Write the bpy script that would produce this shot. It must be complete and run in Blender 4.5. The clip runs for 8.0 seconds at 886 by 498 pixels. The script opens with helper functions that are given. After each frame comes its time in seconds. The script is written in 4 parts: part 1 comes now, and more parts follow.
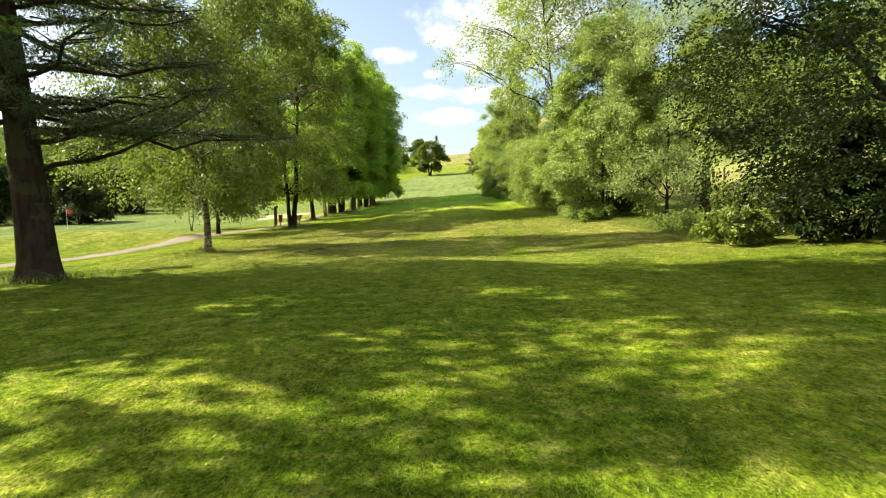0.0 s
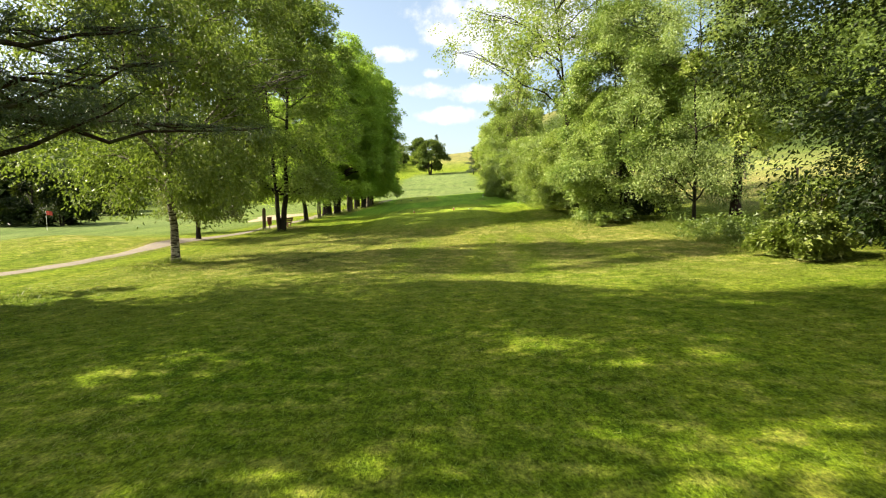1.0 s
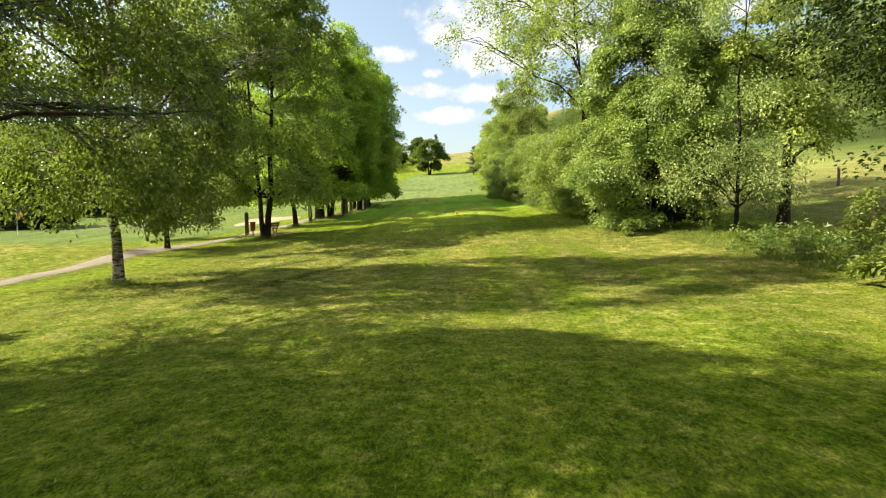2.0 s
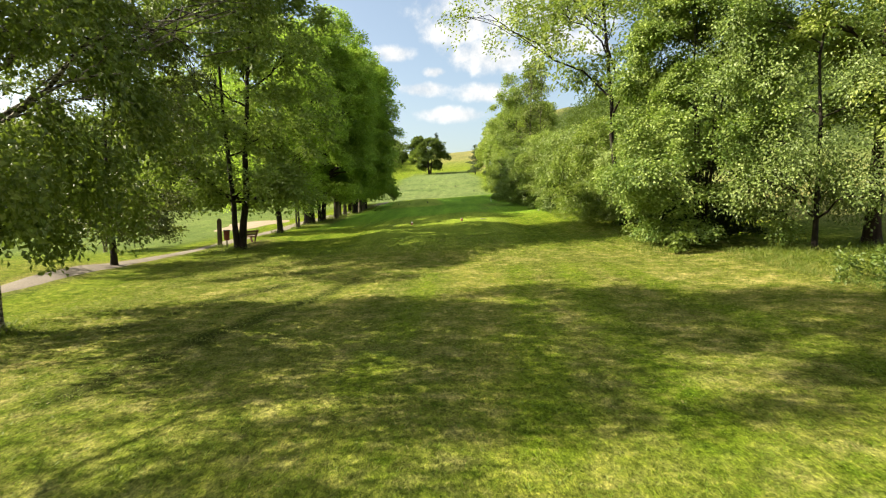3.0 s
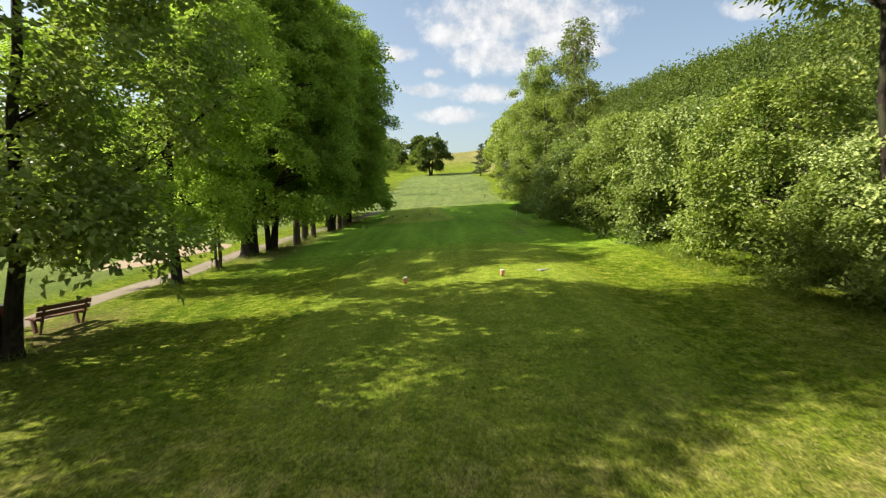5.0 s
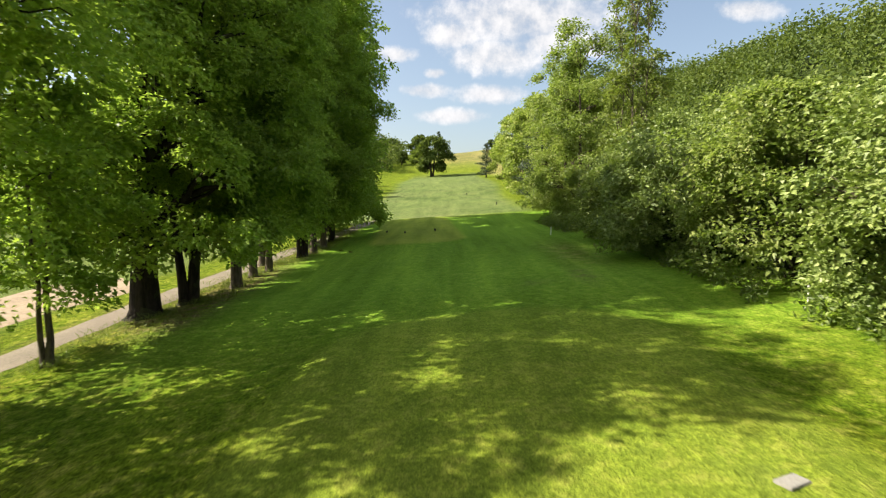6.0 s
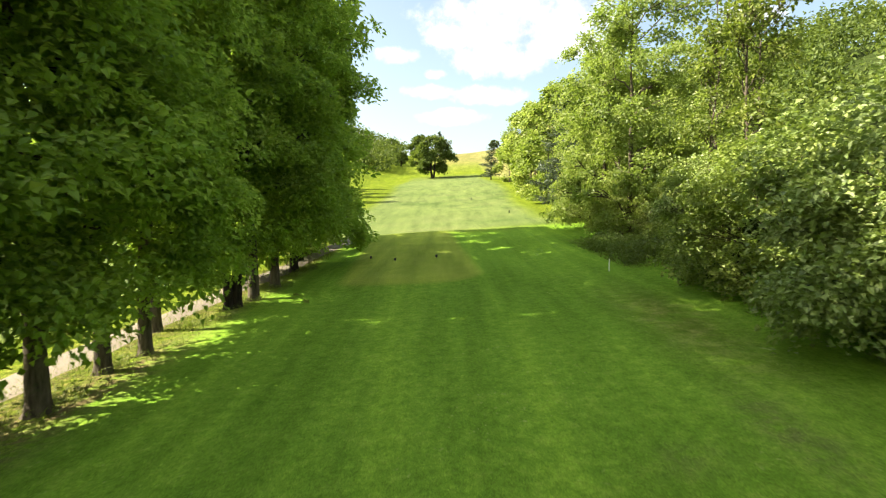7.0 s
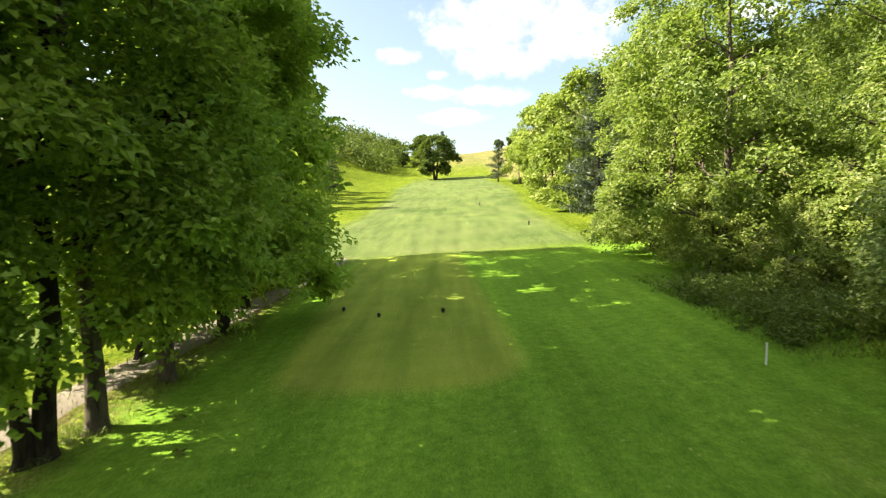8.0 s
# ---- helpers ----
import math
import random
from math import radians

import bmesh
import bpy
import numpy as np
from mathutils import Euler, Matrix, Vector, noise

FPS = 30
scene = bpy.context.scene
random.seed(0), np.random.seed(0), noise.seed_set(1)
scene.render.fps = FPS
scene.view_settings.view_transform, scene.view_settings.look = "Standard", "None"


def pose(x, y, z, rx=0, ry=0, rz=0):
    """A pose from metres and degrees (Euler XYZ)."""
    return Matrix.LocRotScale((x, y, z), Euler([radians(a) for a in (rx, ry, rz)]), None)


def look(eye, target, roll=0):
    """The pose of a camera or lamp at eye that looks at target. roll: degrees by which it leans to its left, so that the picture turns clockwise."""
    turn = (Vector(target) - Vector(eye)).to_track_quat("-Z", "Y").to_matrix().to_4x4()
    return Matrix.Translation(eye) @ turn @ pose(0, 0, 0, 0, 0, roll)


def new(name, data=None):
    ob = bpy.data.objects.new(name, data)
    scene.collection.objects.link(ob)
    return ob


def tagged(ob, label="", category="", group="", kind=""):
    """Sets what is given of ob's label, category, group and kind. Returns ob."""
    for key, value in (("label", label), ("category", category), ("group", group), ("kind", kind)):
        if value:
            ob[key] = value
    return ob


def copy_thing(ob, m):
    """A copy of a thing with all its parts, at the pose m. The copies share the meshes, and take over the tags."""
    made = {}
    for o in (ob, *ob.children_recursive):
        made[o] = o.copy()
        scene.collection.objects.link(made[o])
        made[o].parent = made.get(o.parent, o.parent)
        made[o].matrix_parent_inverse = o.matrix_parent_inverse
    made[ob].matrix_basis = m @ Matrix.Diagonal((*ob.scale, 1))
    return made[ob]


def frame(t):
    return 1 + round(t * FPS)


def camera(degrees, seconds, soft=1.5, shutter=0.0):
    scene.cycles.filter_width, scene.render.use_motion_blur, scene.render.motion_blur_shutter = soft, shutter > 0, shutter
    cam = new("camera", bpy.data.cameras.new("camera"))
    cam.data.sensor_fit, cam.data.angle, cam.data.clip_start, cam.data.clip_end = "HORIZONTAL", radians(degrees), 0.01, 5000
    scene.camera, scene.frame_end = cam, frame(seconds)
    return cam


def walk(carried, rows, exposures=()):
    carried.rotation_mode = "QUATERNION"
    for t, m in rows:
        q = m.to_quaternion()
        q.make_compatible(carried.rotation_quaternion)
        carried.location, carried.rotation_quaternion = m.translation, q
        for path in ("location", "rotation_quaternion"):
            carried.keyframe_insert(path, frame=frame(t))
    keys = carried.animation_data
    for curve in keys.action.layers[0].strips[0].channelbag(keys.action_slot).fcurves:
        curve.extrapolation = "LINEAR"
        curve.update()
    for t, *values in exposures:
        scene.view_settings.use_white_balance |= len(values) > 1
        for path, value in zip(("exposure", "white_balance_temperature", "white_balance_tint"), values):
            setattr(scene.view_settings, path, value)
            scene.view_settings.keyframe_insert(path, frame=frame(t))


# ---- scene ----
cam = camera(80.0, 8.0, soft=1.2, shutter=0.12)
PATH = [
    (0, (-0.246, 1.316, 2.384), (-0.251, 3.309, 2.225), -0.5),
    (0.5, (-0.308, 2.903, 2.487), (-0.313, 4.896, 2.326), -0.5),
    (1, (-0.395, 4.702, 2.609), (-0.4, 6.695, 2.446), -0.5),
    (1.5, (-0.495, 6.699, 2.744), (-0.498, 8.692, 2.582), -0.45),
    (3, (-0.845, 14.145, 3.351), (-0.846, 16.138, 3.185), -0.25),
    (3.5, (-0.965, 17.588, 3.628), (-0.966, 19.581, 3.461), -0.2),
    (4, (-1.09, 21.86, 3.965), (-1.095, 23.853, 3.797), -0.15),
    (4.5, (-1.31, 26.593, 4.277), (-1.312, 28.586, 4.111), -0.1),
    (6, (-2.36, 45.163, 5.79), (-2.362, 47.156, 5.628), 0.1),
    (6.5, (-2.51, 51.601, 6.273), (-2.512, 53.595, 6.112), 0.3),
    (7, (-2.62, 57.8, 6.801), (-2.624, 59.793, 6.643), 0.15),
    (7.5, (-2.775, 63.759, 7.316), (-2.783, 65.752, 7.158), 0.0),
    (8, (-2.932, 69.714, 7.856), (-2.947, 71.707, 7.7), -0.2),
]
walk(cam, [(t, look(e, a, r)) for t, e, a, r in PATH], exposures=[(0, 1.89, 7100, 9), (3, 1.59, 7000, 9), (4.5, 1.36, 6850, 9), (6, 1.44, 6850, 12), (6.5, 1.89, 7050, 10), (7, 2.07, 7200, 9), (8, 2.04, 7200, 8)])

# ---- sky and sun ----
SUN_EL, SUN_AZ = radians(38), radians(-87)
world = bpy.data.worlds.new("world")
scene.world = world
world.use_nodes = True
wt = world.node_tree


def wnode(kind, **values):
    n = wt.nodes.new(kind)
    for k, v in values.items():
        n.inputs[k].default_value = v
    return n


def wmath(op, a, b=None):
    n = wt.nodes.new("ShaderNodeMath")
    n.operation = op
    for i, v in enumerate((a, b)):
        if v is None:
            continue
        if isinstance(v, (int, float)):
            n.inputs[i].default_value = v
        else:
            wt.links.new(v, n.inputs[i])
    return n.outputs[0]


sky = wt.nodes.new("ShaderNodeTexSky")
sky.sky_type, sky.sun_disc = "NISHITA", False
sky.sun_elevation, sky.sun_rotation = SUN_EL, SUN_AZ
sky.air_density, sky.dust_density, sky.ozone_density = 1.0, 2.4, 1.0
coord = wt.nodes.new("ShaderNodeTexCoord")
split = wt.nodes.new("ShaderNodeSeparateXYZ")
wt.links.new(coord.outputs["Generated"], split.inputs[0])
sx, sy, sz = split.outputs
# two scales of cloud billow
billow = wnode("ShaderNodeTexNoise", Scale=26.0, Detail=8.0, Roughness=0.62)
wt.links.new(coord.outputs["Generated"], billow.inputs["Vector"])
fleece = wnode("ShaderNodeTexNoise", Scale=2.6, Detail=4.0, Roughness=0.55)
wt.links.new(coord.outputs["Generated"], fleece.inputs["Vector"])
bump_w = wmath("MULTIPLY", wmath("SUBTRACT", billow.outputs[0], 0.5), 3.2)
# single cumulus clouds ahead: azimuth tangent, height tangent, half width, half height
CLOUDS = [(0.145, 0.345, 0.19, 0.055), (0.10, 0.275, 0.10, 0.035), (0.02, 0.315, 0.06, 0.028), (0.21, 0.30, 0.10, 0.03), (0.287, 0.286, 0.035, 0.013),
          (-0.091, 0.278, 0.043, 0.016), (-0.015, 0.245, 0.022, 0.010), (-0.035, 0.213, 0.050, 0.015), (0.085, 0.207, 0.066, 0.018), (0.017, 0.167, 0.065, 0.015), (0.56, 0.36, 0.06, 0.02)]
ahead = wmath("MAXIMUM", sy, 0.02)
ta, te = wmath("DIVIDE", sx, ahead), wmath("DIVIDE", sz, ahead)
puff = None
for cx, cz, hw, hh in CLOUDS:
    dx = wmath("DIVIDE", wmath("SUBTRACT", ta, cx), hw)
    dz = wmath("DIVIDE", wmath("SUBTRACT", te, cz), hh)
    body_w = wmath("SUBTRACT", 1.0, wmath("ADD", wmath("MULTIPLY", dx, dx), wmath("MULTIPLY", dz, dz)))
    puff = body_w if puff is None else wmath("MAXIMUM", puff, body_w)
puff = wmath("ADD", wmath("MAXIMUM", puff, -3.0), bump_w)
# unseen scattered cloud over the rest of the sky, behind and overhead
rest = wmath("MULTIPLY", wmath("SUBTRACT", wmath("ADD", fleece.outputs[0], wmath("MULTIPLY", bump_w, 0.03)), 0.47), 9.0)
rest = wmath("SUBTRACT", rest, wmath("MULTIPLY", wmath("GREATER_THAN", sy, 0.55), 9.0))
cover = wt.nodes.new("ShaderNodeMapRange")
cover.interpolation_type = "SMOOTHSTEP"
cover.inputs["From Min"].default_value, cover.inputs["From Max"].default_value = -0.35, 1.2
wt.links.new(wmath("MAXIMUM", puff, rest), cover.inputs["Value"])
shade_c = wnode("ShaderNodeMix")
shade_c.data_type = "RGBA"
shade_c.inputs["A"].default_value, shade_c.inputs["B"].default_value = (3.0, 3.2, 3.6, 1), (7.2, 7.4, 7.7, 1)
wt.links.new(billow.outputs[0], shade_c.inputs["Factor"])
mix = wt.nodes.new("ShaderNodeMix")
mix.data_type = "RGBA"
wt.links.new(cover.outputs[0], mix.inputs["Factor"])
# thin high haze over the blue
haze = wt.nodes.new("ShaderNodeVectorMath")
haze.operation = "ADD"
wt.links.new(sky.outputs[0], haze.inputs[0])
haze.inputs[1].default_value = (0.30, 0.36, 0.30)
wt.links.new(haze.outputs[0], mix.inputs["A"])
cloud_gain = wt.nodes.new("ShaderNodeVectorMath")
cloud_gain.operation = "SCALE"
wt.links.new(shade_c.outputs["Result"], cloud_gain.inputs[0])
# the unseen cumulus outside the strip of sky ahead is brightened as fill light
wt.links.new(wmath("ADD", 0.9, wmath("MULTIPLY", wmath("LESS_THAN", sy, 0.55), 0.4)), cloud_gain.inputs["Scale"])
wt.links.new(cloud_gain.outputs[0], mix.inputs["B"])
wt.links.new(mix.outputs["Result"], wt.nodes["Background"].inputs[0])
wt.nodes["Background"].inputs[1].default_value = 0.071

sun = new("sun", bpy.data.lights.new("sun", "SUN"))
sun.data.energy, sun.data.angle, sun.data.color = 5.0, radians(0.55), (1.0, 0.93, 0.80)
sun_from = Vector((math.sin(SUN_AZ) * math.cos(SUN_EL), math.cos(SUN_AZ) * math.cos(SUN_EL), math.sin(SUN_EL)))
sun.matrix_world = look(sun_from * 60, (0, 0, 0))

# ---- materials ----


class Mat:
    """A small helper that wires node materials."""

    def __init__(self, name):
        self.m = bpy.data.materials.new(name)
        self.m.use_nodes = True
        self.t = self.m.node_tree
        self.b = self.t.nodes["Principled BSDF"]

    def node(self, kind, **values):
        n = self.t.nodes.new(kind)
        for k, v in values.items():
            n.inputs[k].default_value = v
        return n

    def link(self, a, b):
        self.t.links.new(a, b)

    def coords(self, which="Object"):
        return self.node("ShaderNodeTexCoord").outputs[which]

    def noise(self, scale, detail=4.0, rough=0.55, vec=None):
        n = self.node("ShaderNodeTexNoise", Scale=scale, Detail=detail, Roughness=rough)
        if vec is not None:
            self.link(vec, n.inputs["Vector"])
        return n.outputs[0]

    def scaled(self, vec, s):
        n = self.node("ShaderNodeMapping")
        n.inputs["Scale"].default_value = s
        self.link(vec, n.inputs["Vector"])
        return n.outputs[0]

    def ramp(self, fac, stops):
        n = self.t.nodes.new("ShaderNodeValToRGB")
        while len(n.color_ramp.elements) < len(stops):
            n.color_ramp.elements.new(0.5)
        for e, (p, c) in zip(n.color_ramp.elements, stops):
            e.position, e.color = p, (*c, 1)
        self.link(fac, n.inputs[0])
        return n.outputs[0]

    def mix(self, fac, a, b, blend="MIX"):
        n = self.t.nodes.new("ShaderNodeMix")
        n.data_type, n.blend_type = "RGBA", blend
        for key, v in (("Factor", fac), ("A", a), ("B", b)):
            if isinstance(v, (int, float)):
                n.inputs[key].default_value = v
            elif isinstance(v, tuple):
                n.inputs[key].default_value = (*v, 1)
            else:
                self.link(v, n.inputs[key])
        return n.outputs["Result"]

    def math(self, op, a, b=0.0):
        n = self.t.nodes.new("ShaderNodeMath")
        n.operation = op
        for i, v in enumerate((a, b)):
            if isinstance(v, (int, float)):
                n.inputs[i].default_value = v
            else:
                self.link(v, n.inputs[i])
        return n.outputs[0]

    def bump(self, h, strength, distance):
        n = self.node("ShaderNodeBump", Strength=strength, Distance=distance)
        self.link(h, n.inputs["Height"])
        self.link(n.outputs[0], self.b.inputs["Normal"])

    def done(self, colour=None, rough=0.8, spec=0.3, metal=0.0):
        if colour is not None:
            if isinstance(colour, tuple):
                self.b.inputs["Base Color"].default_value = (*colour, 1)
            else:
                self.link(colour, self.b.inputs["Base Color"])
        self.b.inputs["Roughness"].default_value = rough
        self.b.inputs["Specular IOR Level"].default_value = spec
        self.b.inputs["Metallic"].default_value = metal
        return self.m


def leaf_material(name, dark, mid, light, through_light=0.38, gloss=0.12, clump=0.55):
    a = Mat(name)
    island = a.node("ShaderNodeNewGeometry").outputs["Random Per Island"]
    patch = a.noise(clump, 3.0, 0.6, a.coords("Object"))
    fac = a.math("ADD", a.math("MULTIPLY", island, 0.36), a.math("MULTIPLY", patch, 0.78))
    tree = a.node("ShaderNodeObjectInfo").outputs["Random"]
    fac = a.math("ADD", fac, a.math("MULTIPLY", a.math("SUBTRACT", tree, 0.5), 0.22))
    col = a.ramp(fac, [(0.15, dark), (0.52, mid), (0.95, light)])
    m = a.done(col, 0.48, gloss)
    tr = a.node("ShaderNodeBsdfTranslucent")
    a.link(a.mix(0.6, col, (0.30, 0.43, 0.045), "MIX"), tr.inputs["Color"])
    mx = a.node("ShaderNodeMixShader", Fac=through_light)
    a.link(a.b.outputs[0], mx.inputs[1])
    a.link(tr.outputs[0], mx.inputs[2])
    a.link(mx.outputs[0], a.t.nodes["Material Output"].inputs["Surface"])
    return m


LEAF_MAPLE = leaf_material("leaf_maple", (0.0506, 0.1080, 0.0130), (0.1485, 0.2400, 0.0286), (0.3520, 0.4200, 0.0780), 0.55, 0.28)
LEAF_BRIGHT = leaf_material("leaf_bright", (0.026, 0.052, 0.010), (0.165, 0.225, 0.042), (0.470, 0.510, 0.140), 0.34, 0.35)
LEAF_SYCAMORE = leaf_material("leaf_sycamore", (0.0224, 0.0504, 0.0112), (0.112, 0.1848, 0.0364), (0.406, 0.483, 0.126), 0.26, 0.35)
# dark leaf, taken near black so that its colour holds shade too
LEAF_DARK_SHADED = leaf_material("leaf_dark_shaded", (0.005, 0.0114, 0.0021), (0.0114, 0.0229, 0.0036), (0.025, 0.0393, 0.0064), 0.05, 0.12)
LEAF_BIRCH = leaf_material("leaf_birch", (0.0400, 0.0675, 0.0113), (0.0954, 0.1323, 0.0208), (0.2308, 0.2497, 0.0567), 0.3, 0.35)
LEAF_DEEP = leaf_material("leaf_deep", (0.0681, 0.1457, 0.023), (0.1943, 0.3268, 0.043), (0.4979, 0.6294, 0.1091), 0.58, 0.28)
LEAF_ALDER = leaf_material("leaf_alder", (0.0473, 0.0835, 0.0197), (0.1531, 0.2125, 0.0494), (0.3758, 0.4048, 0.1316), 0.42, 0.3)
LEAF_PALE = leaf_material("leaf_pale", (0.0461, 0.0814, 0.0217), (0.1967, 0.2646, 0.0747), (0.4885, 0.5428, 0.2035), 0.28, 0.35)
NEEDLE = leaf_material("needle", (0.016, 0.030, 0.012), (0.034, 0.056, 0.020), (0.060, 0.088, 0.030), 0.1, 0.3)
NEEDLE_BLUE = leaf_material("needle_blue", (0.018, 0.032, 0.022), (0.036, 0.058, 0.036), (0.070, 0.095, 0.055), 0.1, 0.3)
LEAF_OLIVE = leaf_material("leaf_olive", (0.0205, 0.0260, 0.0060), (0.0593, 0.0680, 0.0140), (0.1710, 0.1700, 0.0500), 0.2, 0.4)
LEAF_FAR = leaf_material("leaf_far", (0.0299, 0.0529, 0.0138), (0.0667, 0.1012, 0.023), (0.138, 0.1725, 0.0414), 0.2, 0.1, 0.05)
GRASS_BLADE = leaf_material("grass_blade", (0.045, 0.088, 0.0056), (0.092, 0.145, 0.0098), (0.185, 0.215, 0.045), 0.25, 0.12, 0.4)
GRASS_DRY = leaf_material("grass_dry", (0.085, 0.100, 0.018), (0.190, 0.190, 0.050), (0.340, 0.300, 0.110), 0.25, 0.1, 0.5)
GRASS_TALL = leaf_material("grass_tall", (0.045, 0.075, 0.0100), (0.090, 0.132, 0.0180), (0.180, 0.195, 0.0500), 0.25, 0.2, 0.5)
WEED_LEAF = leaf_material("weed_leaf", (0.040, 0.075, 0.0126), (0.090, 0.140, 0.0224), (0.180, 0.220, 0.0525), 0.25, 0.4, 0.9)


def bark_material(name, dark, light, scale, marks=None):
    a = Mat(name)
    o = a.coords("Object")
    n = a.noise(scale, 6.0, 0.65, a.scaled(o, (1, 1, 0.22)))
    col = a.ramp(n, [(0.33, dark), (0.68, light)])
    moss = a.noise(1.3, 3.0, 0.5, o)
    col = a.mix(a.math("MULTIPLY", a.math("GREATER_THAN", moss, 0.56), 0.35), col, (0.06, 0.075, 0.03))
    if marks:
        bars = a.noise(5.0, 5.0, 0.7, a.scaled(o, (0.9, 0.9, 3.5)))
        col = a.mix(a.ramp(bars, [(0.46, (0, 0, 0)), (0.54, (1, 1, 1))]), col, marks)
    a.bump(n, 0.8, 0.05)
    return a.done(col, 0.9, 0.15)


BARK = bark_material("bark", (0.035, 0.028, 0.020), (0.14, 0.115, 0.085), 9.0)
BARK_DARK = bark_material("bark_dark", (0.009, 0.0075, 0.006), (0.040, 0.031, 0.024), 7.0)
BARK_RED = bark_material("bark_red", (0.014, 0.009, 0.007), (0.052, 0.033, 0.024), 6.0)
BARK_BIRCH = bark_material("bark_birch", (0.13, 0.11, 0.08), (0.44, 0.40, 0.32), 5.0, (0.035, 0.028, 0.022))


def ground_material():
    a = Mat("grass_ground")
    p = a.node("ShaderNodeNewGeometry").outputs["Position"]
    att = {}
    for key in ("tee", "fairway", "dry", "dirt", "meadow", "woods", "lush", "mow_shade"):
        n = a.t.nodes.new("ShaderNodeAttribute")
        n.attribute_name = key
        att[key] = n.outputs["Fac"]
    fine = a.noise(38.0, 3.0, 0.7, p)
    blade = a.noise(14.0, 5.0, 0.75, a.scaled(p, (1.0, 0.7, 1.0)))
    tuft = a.noise(3.1, 5.0, 0.65, p)
    patch = a.noise(0.42, 5.0, 0.6, p)
    broad = a.noise(0.09, 3.0, 0.5, p)
    rough_c = a.ramp(tuft, [(0.32, (0.034, 0.078, 0.0060)), (0.50, (0.112, 0.172, 0.0120)), (0.68, (0.275, 0.295, 0.0600))])
    rough_c = a.mix(a.math("MULTIPLY", patch, 0.55), rough_c, a.ramp(patch, [(0.35, (0.058, 0.108, 0.0056)), (0.65, (0.165, 0.185, 0.0238))]))
    lush_c = a.ramp(tuft, [(0.30, (0.118, 0.248, 0.026)), (0.55, (0.172, 0.320, 0.036)), (0.78, (0.240, 0.375, 0.054))])
    rough_c = a.mix(att["lush"], rough_c, lush_c)
    straw = a.ramp(a.noise(1.7, 5.0, 0.7, p), [(0.34, (0.060, 0.090, 0.012)), (0.50, (0.165, 0.175, 0.040)), (0.66, (0.36, 0.32, 0.125))])
    col = a.mix(a.math("MULTIPLY", att["dry"], a.ramp(a.noise(0.9, 5.0, 0.7, p), [(0.3, (0.35, 0.35, 0.35)), (0.55, (1, 1, 1))])), rough_c, straw)
    tee_c = a.ramp(a.noise(0.8, 5.0, 0.6, p), [(0.3, (0.225, 0.310, 0.044)), (0.6, (0.275, 0.345, 0.058)), (0.8, (0.320, 0.375, 0.080))])
    col = a.mix(att["tee"], col, tee_c)
    fair_c = a.ramp(a.noise(0.16, 5.0, 0.6, a.scaled(p, (0.6, 1, 1))), [(0.3, (0.094, 0.142, 0.045)), (0.55, (0.126, 0.168, 0.062)), (0.8, (0.156, 0.186, 0.080))])
    col = a.mix(att["fairway"], col, fair_c)
    mead_c = a.ramp(a.noise(0.22, 6.0, 0.65, p), [(0.3, (0.115, 0.145, 0.040)), (0.55, (0.200, 0.190, 0.078)), (0.8, (0.28, 0.23, 0.11))])
    col = a.mix(att["meadow"], col, mead_c)
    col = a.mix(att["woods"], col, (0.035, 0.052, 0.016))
    soil_and_shade = a.ramp(a.noise(6.0, 5.0, 0.7, p), [(0.3, (0.085, 0.062, 0.035)), (0.7, (0.22, 0.17, 0.105))])
    mow_shade_f = a.math("MULTIPLY", att["mow_shade"], a.ramp(a.noise(1.1, 3.0, 0.6, p), [(0.30, (0.35, 0.35, 0.35)), (0.5, (1, 1, 1))]))
    col = a.mix(a.math("MULTIPLY", mow_shade_f, 0.8), col, (0.022, 0.034, 0.007))
    dirt_f = a.math("MULTIPLY", att["dirt"], a.ramp(a.noise(2.2, 6.0, 0.75, p), [(0.36, (0, 0, 0)), (0.60, (1, 1, 1))]))
    col = a.mix(dirt_f, col, soil_and_shade)
    even = a.math("MAXIMUM", a.math("MULTIPLY", att["lush"], 0.55), a.math("MULTIPLY", att["tee"], 0.8))
    col = a.mix(a.math("SUBTRACT", 0.9, even), col, a.ramp(blade, [(0.28, (0.10, 0.13, 0.10)), (0.5, (0.85, 0.85, 0.85)), (0.72, (1.75, 1.65, 1.5))]), "MULTIPLY")
    col = a.mix(a.math("SUBTRACT", 0.8, a.math("MULTIPLY", even, 0.6)), col, a.ramp(fine, [(0.30, (0.22, 0.24, 0.22)), (0.70, (1.85, 1.8, 1.7))]), "MULTIPLY")
    col = a.mix(0.35, col, a.ramp(broad, [(0.35, (0.70, 0.76, 0.70)), (0.65, (1.22, 1.18, 1.1))]), "MULTIPLY")
    streak = a.noise(1.0, 4.0, 0.6, a.scaled(p, (0.85, 0.045, 1.0)))
    col = a.mix(0.75, col, a.ramp(streak, [(0.32, (0.66, 0.70, 0.66)), (0.52, (1.0, 1.0, 1.0)), (0.70, (1.34, 1.26, 1.2))]), "MULTIPLY")
    fleck = a.ramp(a.noise(7.5, 2.0, 0.6, p), [(0.66, (0, 0, 0)), (0.74, (1, 1, 1))])
    fleck = a.math("MULTIPLY", fleck, a.ramp(a.noise(0.5, 3.0, 0.6, p), [(0.46, (0, 0, 0)), (0.62, (1, 1, 1))]))
    col = a.mix(a.math("MULTIPLY", a.math("MULTIPLY", fleck, att["lush"]), 0.6), col, (0.42, 0.46, 0.16))
    h = a.math("ADD", a.math("MULTIPLY", blade, 0.7), a.math("MULTIPLY", tuft, 1.2))
